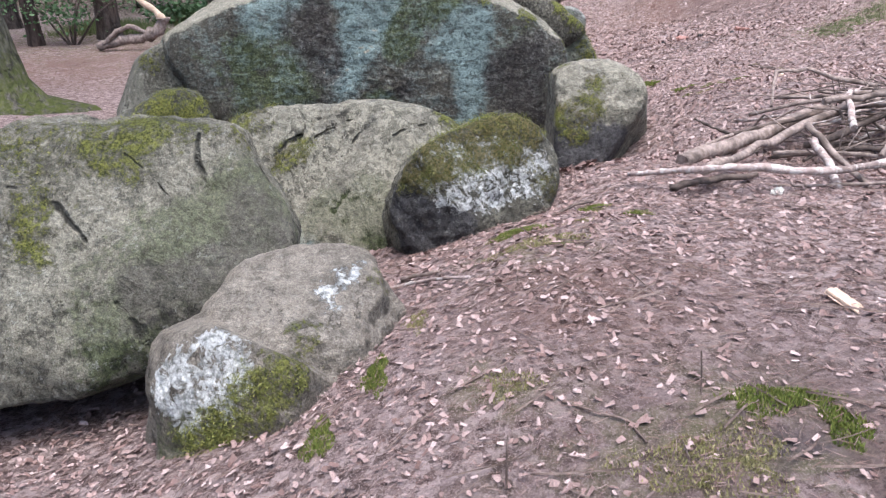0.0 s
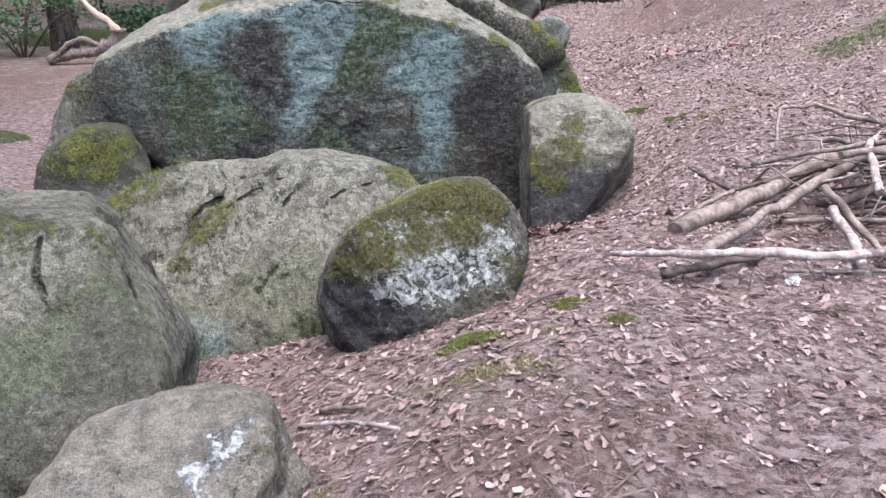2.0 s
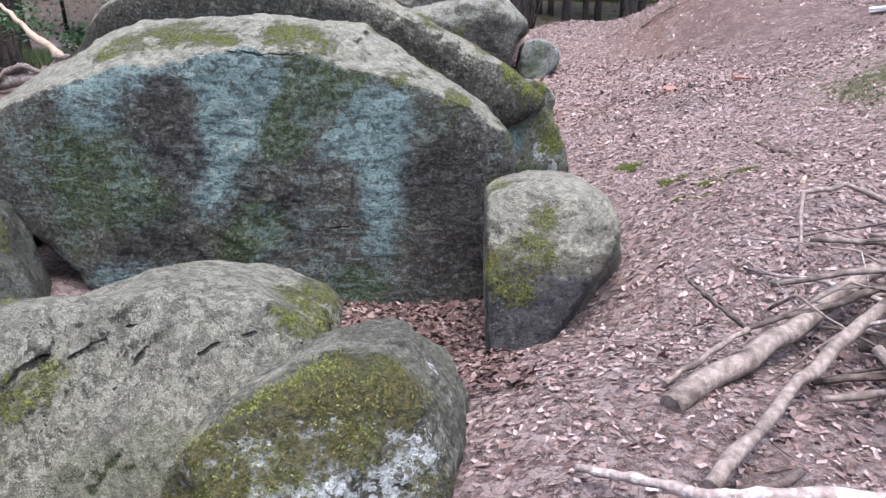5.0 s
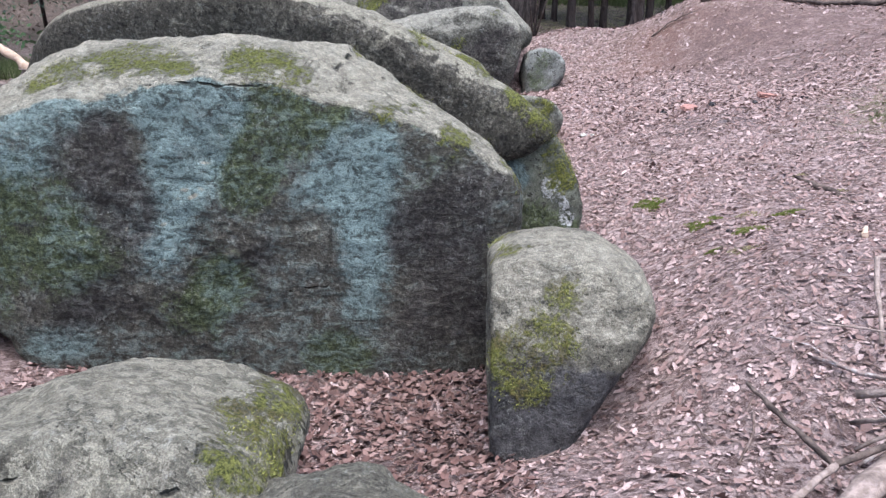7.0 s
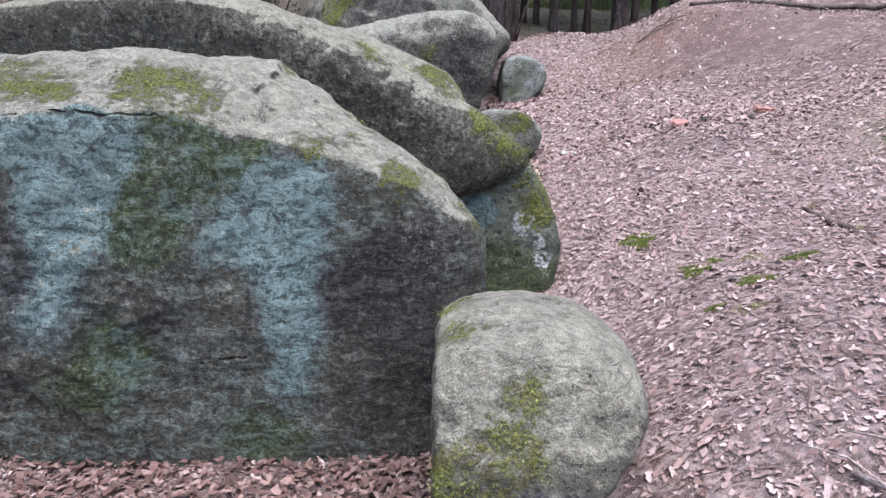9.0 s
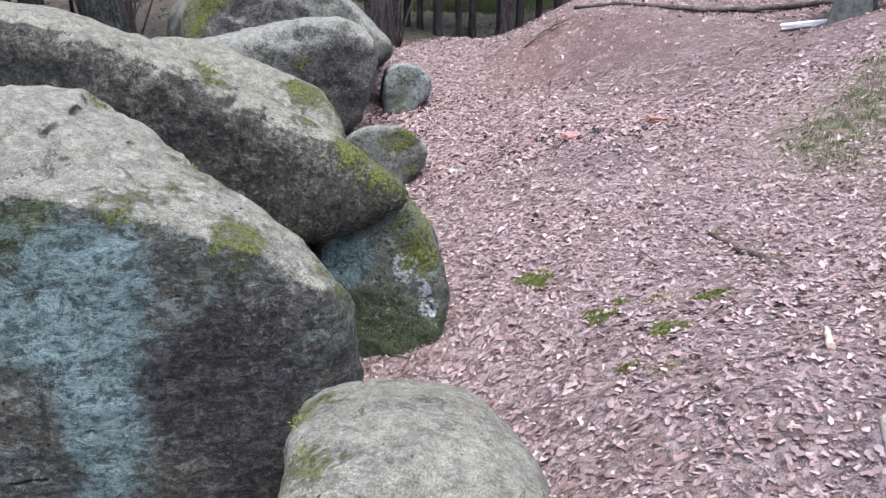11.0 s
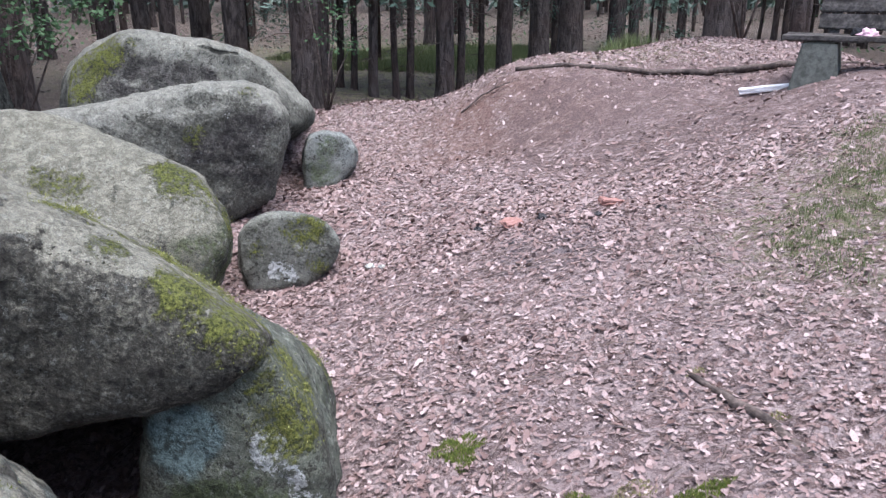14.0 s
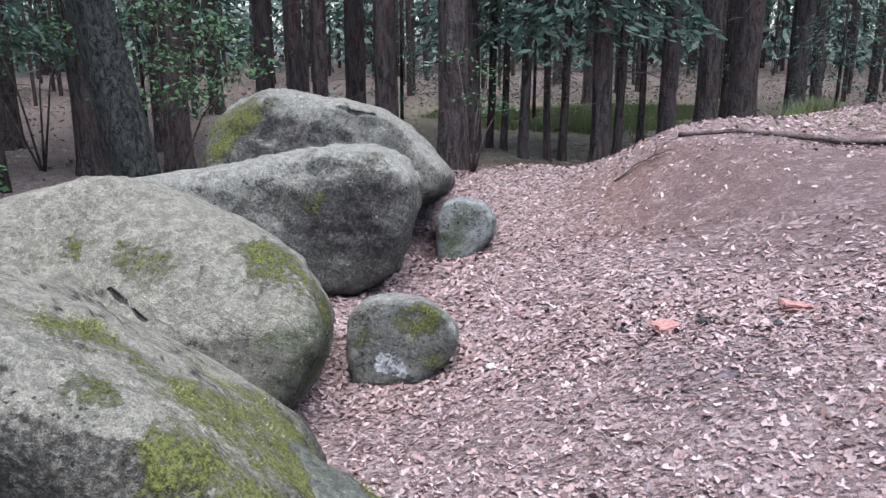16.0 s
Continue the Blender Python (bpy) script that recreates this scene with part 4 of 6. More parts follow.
M_FAR = stone_material("far_capstone_granite", cracks=[((0.98, 14.04, 0.98), (1.16, 14.02, 0.90), 0.025), ((1.16, 14.02, 0.90), (1.34, 14.01, 0.88), 0.02)], pale=(0.29, 0.28, 0.24), crust=0.16, algae=0.14, top=0.8, side=0.3, speckle=0.25, moss=CUSHIONS_N, stains=[(0.32, 13.97, 0.75, 0.22), (0.60, 13.94, 0.61, 0.20), (0.83, 13.96, 0.72, 0.18), (0.10, 13.93, 0.62, 0.20), (1.05, 13.94, 0.63, 0.12)])
boulder("domed grey capstone with mossy shoulder", [((0.70, 15.00, 0.40), [(-167, 8, 1.27), (-173, 44, 1.11), (-176, 59, 1.00), (-179, 68, 0.86), (12, 65, 0.73), (6, 46, 0.88), (3, 36, 1.09), (-1, 19, 1.56), (-11, -35, 1.95), (-169, 31, 1.59), (165, 82, 1.02), (24, 77, 0.59), (-7, -23, 1.54), (-27, -64, 1.04), (-90, 14, 1.09), (90, 0, 1.30), (0, -90, 1.10)])], M_FAR, 6, moss=CUSHIONS_N, p=16, rough=0.05, grooves=[(1.1, 14.5, 0.95, 0.015, 0.03, 0.5, 0.0, 1.0)])
M_END = stone_material("end_stone_granite", pale=(0.30, 0.31, 0.29), crust=0.30, algae=0.25, top=0.6, film=[(2.11, 13.60, -0.29, 0.20), (2.22, 13.62, -0.07, 0.10)])
boulder("small bluish grey upright stone at the tomb's end", [((2.32, 14.00, -0.22), [(178, 0, 0.35), (172, 22, 0.33), (137, 73, 0.27), (23, 67, 0.22), (3, 37, 0.23), (-10, -13, 0.27), (-7, -4, 0.28), (-21, -45, 0.30), (-96, 6, 0.41), (90, 0, 0.50), (0, -90, 0.53)])], M_END, 5)
CUSHIONS_G = [(-2.08, 5.90, 0.31, 0.20), (-1.89, 5.91, 0.32, 0.20), (-2.20, 5.89, 0.26, 0.20), (-1.80, 5.93, 0.25, 0.12), (-2.01, 5.88, 0.23, 0.15)]
M_GREEN = stone_material("moss_covered_granite", pale=(0.17, 0.17, 0.15), crust=0.5, algae=0.3, top=0.1, moss=CUSHIONS_G)
boulder("low dark boulder with a bright moss cap", [((-2.20, 6.15, -0.05), [(163, 73, 0.46), (62, 75, 0.38), (22, 25, 0.40), (-157, 17, 0.35), (-170, 50, 0.33), (178, 64, 0.32), (110, 78, 0.38), (41, 55, 0.45), (24, 11, 0.39), (-90, 17, 0.35), (90, 0, 0.40), (0, -90, 0.45)])], M_GREEN, 6, moss=CUSHIONS_G)
M_LEAN = stone_material("leaning_stone_granite", pale=(0.27, 0.265, 0.225), crust=0.35, algae=0.3, top=0.3, moss=[(-2.63, 7.12, 0.37, 0.12)])
boulder("grey leaning stone behind the massive slab", [((-2.90, 7.40, 0.10), [(-169, 52, 0.16), (-180, 69, 0.26), (-160, 27, 0.05), (-90, 17, 0.35), (90, 0, 0.50), (0, -90, 0.60), (0, 0, 0.70), (0, 90, 0.66)])], M_LEAN, 5)
boulder("flat low stone half sunk in leaves", [((1.85, 12.3, -0.50), [(0, 10, 0.3), (60, 5, 0.3), (120, 5, 0.3), (180, 5, 0.35), (240, 8, 0.25), (300, 5, 0.3), (0, 90, 0.12), (0, -90, 0.3)])], M_END, 4)

def floor_z(x, y):
    return ground_z(x, y) + ripple(x, y) * np.exp(-((x - 2) ** 2 + (y - 8) ** 2) / 300)


# ---- trees ----
def tube(bm, pts, radii, sides=8, cap=True):
    """A tapered limb along a line of points."""
    rings, u = [], None
    for i, (p, r) in enumerate(zip(pts, radii)):
        a, b = pts[max(i - 1, 0)], pts[min(i + 1, len(pts) - 1)]
        d = (Vector(b) - Vector(a)).normalized()
        u = d.orthogonal().normalized() if u is None else (u - d * u.dot(d)).normalized()
        w = d.cross(u)
        rings.append([bm.verts.new(Vector(p) + (u * math.cos(k * math.tau / sides) + w * math.sin(k * math.tau / sides)) * r) for k in range(sides)])
    for a, b in zip(rings, rings[1:]):
        for k in range(sides):
            bm.faces.new((a[k], a[(k + 1) % sides], b[(k + 1) % sides], b[k])).smooth = True
    if cap:
        bm.faces.new(rings[0][::-1])
        bm.faces.new(rings[-1])
    return bm


def part(name, bm, material, parent=None, label=""):
    me = bpy.data.meshes.new(name)
    bm.to_mesh(me)
    bm.free()
    me.materials.append(material)
    ob = new(name, me)
    ob.parent = parent
    return tagged(ob, label)


def blades(name, at, along, size, wide, material, parent, rng):
    """Many small leaf blades, each from a place along a direction."""
    n = len(at)
    a = along / np.linalg.norm(along, axis=1)[:, None]
    b = np.cross(a, rng.normal(0, 1, (n, 3)))
    b /= np.linalg.norm(b, axis=1)[:, None]
    s = (size * rng.uniform(0.6, 1.3, n))[:, None]
    v = np.stack([at, at + a * s * 0.5 + b * s * wide, at + a * s, at + a * s * 0.5 - b * s * wide], 1).reshape(-1, 3)
    f = np.arange(n * 4).reshape(-1, 4)
    ob = new(name, mesh_from(name, v, f.tolist(), material, False))
    ob.parent = parent
    return ob


def spray_crown(rng, low, h, reach, boughs, per):
    """Places and directions of needle sprays along drooping boughs."""
    at, along = [], []
    for _ in range(boughs):
        z = low + (h - low) * rng.uniform(0, 1) ** 1.15
        l = (1 - (z - low) / (h - low)) * reach + 0.35
        a = rng.uniform(0, math.tau)
        k = np.sqrt(rng.uniform(0.02, 1, per))
        c, s = math.cos(a), math.sin(a)
        side = rng.normal(0, 0.16, per) * l * k
        x, y = c * l * k - s * side, s * l * k + c * side
        zz = z - 0.42 * l * k ** 1.6 + rng.normal(0, 0.05, per) - np.abs(side) * 0.35
        at.append(np.stack([x, y, zz], 1))
        along.append(np.stack([c + rng.normal(0, 0.7, per), s + rng.normal(0, 0.7, per), -0.6 + rng.normal(0, 0.3, per)], 1))
    return np.concatenate(at), np.concatenate(along)


def spruce(seed, dia, h, bark, low, reach, boughs=60, per=34, size=0.22, twigs=26):
    """A forest spruce: bare trunk with dead twigs below and drooping needle sprays above."""
    rng = np.random.RandomState(seed)
    root = new("spruce_tree")
    lean = rng.uniform(-0.012, 0.012, 2)
    zs = [-0.3, 0.0, 0.25, 0.8, 2.0, 3.5, 6.0, 10.0, h]
    pts = [(lean[0] * z + rng.normal(0, 0.008), lean[1] * z + rng.normal(0, 0.008), z) for z in zs]
    rad = [dia / 2 * f for f in (1.5, 1.3, 1.1, 1.0, 0.96, 0.9, 0.75, 0.5, 0.05)]
    part("trunk", tube(bmesh.new(), pts, rad, 12), bark, root)
    bm = bmesh.new()
    for _ in range(twigs):
        z, a, l = rng.uniform(0.6, low + 2.0), rng.uniform(0, math.tau), rng.uniform(0.2, 1.0)
        c, s = math.cos(a), math.sin(a)
        tube(bm, [(0, 0, z), (c * l * 0.5, s * l * 0.5, z - 0.03 * l), (c * l, s * l, z - 0.2 * l)], [0.009, 0.006, 0.002], 4, False)
    tagged(part("dead_brush", bm, BRANCH_DARK, root), kind="stuff")
    at, along = spray_crown(rng, low, h, reach, boughs, per)
    blades("crown", at, along, size, 0.15, NEEDLES, root, rng)
    return tagged(root, "tall spruce with a bare reddish brown trunk", "tree", "forest spruces")


rng = np.random.RandomState(5)
models = [spruce(11, 0.30, 17, SPRUCE_BARK, 5.0, 1.9), spruce(12, 0.24, 16, DARK_BARK, 4.2, 1.7), spruce(13, 0.14, 12, DARK_BARK, 2.6, 1.1), spruce(14, 0.38, 19, SPRUCE_BARK, 5.5, 2.2), spruce(15, 0.18, 14, SPRUCE_BARK, 3.2, 1.4)]
plain_models = [spruce(21, 0.30, 17, SPRUCE_BARK, 3.8, 2.0, 42, 14, 0.5, 10), spruce(22, 0.24, 16, DARK_BARK, 3.2, 1.8, 42, 14, 0.5, 10), spruce(23, 0.14, 12, DARK_BARK, 1.8, 1.3, 42, 14, 0.42, 10), spruce(24, 0.38, 19, SPRUCE_BARK, 4.6, 2.3, 42, 14, 0.5, 10), spruce(25, 0.18, 14, SPRUCE_BARK, 2.4, 1.5, 42, 14, 0.45, 10)]
MODEL_DIA = [0.30, 0.24, 0.14, 0.38, 0.18]
# trees that stand apart along the edge of the clearing: x, y, diameter
EDGE = [(2.35, 18.1, 0.46), (2.77, 19.6, 0.32), (3.11, 20.0, 0.13), (3.34, 19.8, 0.12), (3.63, 19.4, 0.17), (4.06, 19.4, 0.12), (4.34, 19.5, 0.14),
        (4.95, 19.3, 0.33), (5.30, 19.6, 0.15), (5.9, 20.2, 0.12), (6.3, 20.0, 0.30), (7.6, 21.5, 0.42), (8.5, 22.0, 0.55), (10.6, 24.0, 0.40), (11.4, 24.6, 0.28),
        (12.4, 24.0, 0.24), (13.6, 23.6, 0.62), (14.9, 26.0, 0.3)]
EDGE += [(-3.25, 18.3, 0.40), (-1.95, 18.4, 0.42), (-4.9, 18.2, 0.40), (-5.6, 20.5, 0.5), (1.3, 19.6, 0.40), (0.6, 22.0, 0.42), (-0.3, 20.5, 0.3), (-1.0, 21.0, 0.36), (0.2, 19.2, 0.26),
         (-5.7, 13.9, 0.36), (-6.6, 13.1, 0.22), (-7.6, 13.6, 0.4), (-8.2, 15.5, 0.3), (-6.3, 15.5, 0.3), (8.9, 16.9, 0.42), (9.9, 16.2, 0.30), (-3.9, 16.9, 0.12), (-7.4, 11.8, 0.35)]
spots = list(EDGE)
while len(spots) < 262:
    a, r = rng.uniform(-0.25, math.pi + 0.25), 15 + 47 * rng.uniform(0, 1) ** 0.8
    x, y = 1.5 + math.cos(a) * r, 5.5 + math.sin(a) * r
    if min((x - q[0]) ** 2 + (y - q[1]) ** 2 for q in spots) < 0.9 or (3 < x < 8.5 and 19.8 < y < 27):
        continue
    spots.append((x, y, rng.choice([0.11, 0.13, 0.16, 0.18, 0.24, 0.30, 0.38])))
for _ in range(30):
    a = rng.uniform(math.pi * 1.05, math.pi * 1.95)
    r = rng.uniform(9, 26)
    spots.append((1.5 + math.cos(a) * r, 4 + math.sin(a) * r, rng.choice([0.24, 0.30, 0.38])))
for i, (x, y, d) in enumerate(spots):
    k = int(np.argmin([abs(d - m) for m in MODEL_DIA]))
    s = d / MODEL_DIA[k]
    ob = copy_thing((models if i < len(EDGE) else plain_models)[k], pose(x, y, gz(x, y) - 0.02, rng.normal(0, 0.8), rng.normal(0, 0.8), rng.uniform(0, 360)))
    ob.scale = (s, s, max(0.85, min(1.15, s)))
for m in models + plain_models:
    for o in (*m.children_recursive, m):
        bpy.data.objects.remove(o)


def far_woods():
    """The wood goes on past the single trees."""
    rng = np.random.RandomState(8)
    bm = bmesh.new()
    for k in range(760):
        a, r = rng.uniform(-0.35, math.pi + 0.35), rng.uniform(48, 85) if k > 260 else rng.uniform(22, 48)
        x, y, d = 1.5 + math.cos(a) * r, 5.5 + math.sin(a) * r, rng.uniform(0.1, 0.24) if k > 260 else rng.uniform(0.05, 0.11)
        tube(bm, [(x, y, -0.4), (x, y, 6), (x, y, 16)], [d * 1.1, d, 0.05], 6, False)
    tagged(part("far_trunks", bm, DARK_BARK), "dense dark trunks deep in the wood", "woods", kind="stuff")
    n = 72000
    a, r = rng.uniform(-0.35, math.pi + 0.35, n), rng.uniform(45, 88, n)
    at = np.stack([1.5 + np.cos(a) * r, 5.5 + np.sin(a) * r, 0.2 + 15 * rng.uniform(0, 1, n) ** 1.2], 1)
    ob = blades("far_foliage", at, rng.normal(0, 1, (n, 3)), 0.9, 0.22, HAZED_GREEN, None, rng)
    tagged(ob, "green spruce foliage deep in the wood, haze painted in", "woods", kind="stuff")
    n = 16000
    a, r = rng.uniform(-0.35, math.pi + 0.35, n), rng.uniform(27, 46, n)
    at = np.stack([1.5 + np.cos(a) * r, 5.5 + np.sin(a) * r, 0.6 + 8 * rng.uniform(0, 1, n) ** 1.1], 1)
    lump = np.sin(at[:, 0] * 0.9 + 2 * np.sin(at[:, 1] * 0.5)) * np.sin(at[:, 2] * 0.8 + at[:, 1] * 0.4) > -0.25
    ob = blades("middle_foliage", at[lump], rng.normal(0, 1, (int(lump.sum()), 3)), 0.5, 0.16, HAZED_GREEN, None, rng)
    tagged(ob, "dull green spruce boughs between the trunks, haze painted in", "woods", kind="stuff")
    n = 12000
    a, r = rng.uniform(-0.1, math.pi + 0.1, n), rng.uniform(21, 48, n)
    x, y = 1.5 + np.cos(a) * r, 5.5 + np.sin(a) * r
    patch = np.sin(x * 0.7 + 2 * np.sin(y * 0.31)) * np.sin(y * 0.55 + 1.3 * np.sin(x * 0.43))
    k = patch > 0.15
    x, y = x[k], y[k]
    at = np.stack([x, y, floor_z(x, y) + rng.uniform(0, 0.3, len(x)) * (patch[k] + 0.2)], 1)
    ob = blades("undergrowth", at, np.stack([rng.normal(0, 1, len(x)), rng.normal(0, 1, len(x)), np.full(len(x), 0.5)], 1), 0.16, 0.14, BROADLEAF, None, rng)
    tagged(ob, "low green undergrowth between the spruce trunks", "undergrowth", kind="stuff")


def oak(x, y, dia, lean, bark, label, flare, seed, h=9.0):
    """An old oak with a leaning ribbed trunk, limbs and a crown of leaves."""
    rng = np.random.RandomState(seed)
    root = new("oak_tree")
    root.location = (x, y, gz(x, y))
    zs = [-0.3, 0.0, 0.12, 0.3, 0.6, 1.2, 2.2, 3.5, 5.0, 7.0, h]
    rs = [flare * 1.2, flare, 0.5 + 0.5 * flare * 0.85, 1.15, 1.04, 1.0, 0.93, 0.85, 0.7, 0.5, 0.15]
    bm = bmesh.new()
    sides = 28
    rings = []
    for z, f in zip(zs, rs):
        ring = []
        for k in range(sides):
            a = k * math.tau / sides
            rib = 1 + 0.05 * math.sin(5 * a + seed) + (0.16 * math.sin(4 * a + 1.3 * seed) + 0.1 * math.sin(7 * a)) * max(0.0, (f - 1.0)) + 0.02 * rng.normal()
            ring.append(bm.verts.new((lean[0] * z + math.cos(a) * dia / 2 * f * rib, lean[1] * z + math.sin(a) * dia / 2 * f * rib, z)))
        rings.append(ring)
    for p, q in zip(rings, rings[1:]):
        for k in range(sides):
            bm.faces.new((p[k], p[(k + 1) % sides], q[(k + 1) % sides], q[k])).smooth = True
    bm.faces.new(rings[-1])
    part("trunk", bm, bark, root)
    tips = []
    for k in range(9):
        z = 3.6 + 0.6 * k
        a = k * 2.4 + seed
        l = rng.uniform(1.6, 3.0)
        p0 = Vector((lean[0] * z, lean[1] * z, z))
        p1 = p0 + Vector((math.cos(a) * l * 0.5, math.sin(a) * l * 0.5, 0.5))
        p2 = p0 + Vector((math.cos(a) * l, math.sin(a) * l, 0.7))
        part("limb", tube(bmesh.new(), [p0, p1, p2], [0.10, 0.06, 0.02], 7), bark, root)
        tips += [p0.lerp(p2, q) for q in (0.5, 0.7, 0.85, 1.0)]
    n = 5200
    c = np.array(tips)
    at = c[rng.randint(0, len(c), n)] + rng.normal(0, 1, (n, 3)) * np.array([0.5, 0.5, 0.32])
    blades("crown", at, rng.normal(0, 1, (n, 3)), 0.10, 0.28, BROADLEAF, root, rng)
    return tagged(root, label, "tree")


def shrub(x, y, z0, clumps, count, reach, seed, label, stems=True, size=0.085):
    rng = np.random.RandomState(seed)
    root = new("shrub")
    root.location = (x, y, gz(x, y))
    for c in clumps:
        part("stem", tube(bmesh.new(), [(0, 0, -0.1), (c[0] * 0.5, c[1] * 0.5, c[2] * 0.62), c], [0.022, 0.014, 0.004], 5), BRANCH_DARK, root)
    c = np.array(clumps, float)
    at = c[rng.randint(0, len(c), count)] + rng.normal(0, 1, (count, 3)) * np.array([reach, reach, reach * 0.55])
    blades("foliage", at, np.stack([rng.normal(0, 1, count), rng.normal(0, 1, count), rng.normal(-0.3, 0.4, count)], 1), size, 0.27, BROADLEAF, root, rng)
    return tagged(root, label, "shrub")


def young_spruce(x, y, h, seed):
    rng = np.random.RandomState(seed)
    root = new("young_spruce")
    root.location = (x, y, gz(x, y))
    part("trunk", tube(bmesh.new(), [(0, 0, -0.1), (0.02, 0, h * 0.5), (0, 0, h)], [0.045, 0.03, 0.004], 7), DARK_BARK, root)
    at, along = spray_crown(rng, 0.9, h, 0.9, 46, 40)
    blades("crown", at, along, 0.10, 0.12, NEEDLES, root, rng)
    return tagged(root, "young spruce with thin drooping sprays in the shade", "tree", "young spruces")


far_woods()
for k, (x, y, h) in enumerate([(5.9, 23.5, 4.2), (4.6, 24.5, 4.6), (8.9, 25.0, 4.0), (2.6, 23.0, 4.0), (10.2, 21.5, 3.6), (-3.6, 22.0, 4.0), (1.5, 24.0, 4.4), (12.5, 27.0, 4.5), (-7.0, 19.0, 3.5)]):
    young_spruce(x, y, h, 60 + k)
oak(-1.20, 14.75, 0.50, (-0.17, 0.02), OAK_BARK, "leaning old oak with deeply furrowed grey bark", 1.35, 3)
oak(-4.35, 7.6, 0.60, (-0.10, 0.0), MOSSY_BARK, "old oak with moss-covered spreading root flare", 2.3, 6)
shrub(-1.7, 16.9, 0, [(0.2, 0, 1.9), (0.6, -0.1, 1.5), (-0.3, 0.1, 1.4), (1.1, 0.2, 1.8), (0.1, 0, 2.5), (0.8, 0.1, 2.3), (-0.9, 0.2, 2.2)], 1500, 0.24, 4, "young beech with hanging green leaves beside the oak")
shrub(-4.0, 18.3, 0, [(0.2, 0, 1.9), (0.6, -0.1, 2.2), (-0.5, 0.1, 2.0), (-1.0, 0.2, 1.7)], 900, 0.26, 5, "young beech with green leaves under the spruces")
shrub(8.0, 14.9, 0, [(0.0, 0, 0.9), (0.4, -0.1, 1.1), (-0.4, 0.1, 0.8), (0.2, 0.3, 1.4), (-0.2, -0.1, 1.3), (-0.55, 0, 1.1)], 1300, 0.2, 6, "bushy green shrub behind the bench", size=0.07)
shrub(-6.0, 13.1, 0, [(0.0, 0, 0.5), (0.4, -0.1, 0.9), (-0.4, 0.1, 0.6), (0.2, 0.3, 1.0), (-0.9, 0.2, 0.8), (0.9, 0.3, 0.8)], 1500, 0.22, 7, "low green shrub at the edge of the wood", size=0.075)
shrub(-5.0, 16.0, 0, [(0.0, 0, 0.3), (0.5, -0.1, 0.35), (-0.5, 0.1, 0.3), (1.0, 0.3, 0.3)], 900, 0.2, 8, "low green ferns beyond the oak", size=0.12)
shrub(2.6, 17.5, 0, [(0.1, 0, 1.1), (0.4, -0.1, 1.0), (0.25, 0.1, 1.5), (-0.2, 0.1, 1.7)], 260, 0.14, 9, "thin sapling with pale leaves beside a spruce", size=0.06)


# ---- leaf litter ----
def scatter_xy(rng, count, x0, x1, y0, y1):
    return rng.uniform(x0, x1, count), rng.uniform(y0, y1, count)


def litter(name, rng, x, y, size, outline, fold, label, material, lift=0.012):
    """Curled dead leaves lying flat at x, y: outline gives half widths along the leaf."""
    n, m = len(x), len(outline)
    t = np.linspace(0, 1, m)
    w = np.array(outline)
    curl = rng.uniform(-0.3, 0.6, n)[:, None]
    cup = rng.uniform(-0.2, fold, n)[:, None]
    wide = rng.uniform(0.75, 1.2, n)[:, None]
    bend = rng.uniform(-0.25, 0.25, n)[:, None]
    ridge = np.stack([np.broadcast_to(t - 0.5, (n, m)), bend * (t - 0.5) ** 2, curl * (t - 0.5) ** 2], 2)
    jag = rng.uniform(0.55, 1.4, (n, m)) * w * wide
    jag2 = rng.uniform(0.55, 1.4, (n, m)) * w * wide
    left = ridge + np.stack([np.zeros((n, m)), jag, cup * jag], 2)
    right = ridge + np.stack([np.zeros((n, m)), -jag2, cup * jag2], 2)
    v = np.stack([left, ridge, right], 2) * size[:, None, None, None]
    yaw, tx, ty = rng.uniform(0, math.tau, n), rng.normal(0, 0.36, n), rng.normal(0, 0.36, n)
    px, py, pz = v[..., 0].copy(), v[..., 1].copy(), v[..., 2].copy()
    pz = pz + px * tx[:, None, None] + py * ty[:, None, None]
    c, s = np.cos(yaw)[:, None, None], np.sin(yaw)[:, None, None]
    z = floor_z(x, y) + rng.uniform(0.002, lift, n)
    dx = (floor_z(x + 0.05, y) - floor_z(x - 0.05, y)) / 0.1
    dy = (floor_z(x, y + 0.05) - floor_z(x, y - 0.05)) / 0.1
    wx, wy = px * c - py * s, px * s + py * c
    out = np.stack([wx + x[:, None, None], wy + y[:, None, None], pz + z[:, None, None] + wx * dx[:, None, None] + wy * dy[:, None, None]], 3).reshape(-1, 3)
    one = []
    for i in range(m - 1):
        for j in range(2):
            a = i * 3 + j
            one.append((a, a + 1, a + 4, a + 3))
    f = (np.array(one)[None] + (np.arange(n) * m * 3)[:, None, None]).reshape(-1, 4)
    ob = new(name, mesh_from(name, out, f.tolist(), material, True))
    return tagged(ob, label, "leaf litter", kind="stuff")


rng = np.random.RandomState(21)
OAK_LEAF = (0.03, 0.26, 0.16, 0.32, 0.08)
TORN_LEAF = (0.10, 0.34, 0.22, 0.12)
SCRAP = (0.33, 0.20)


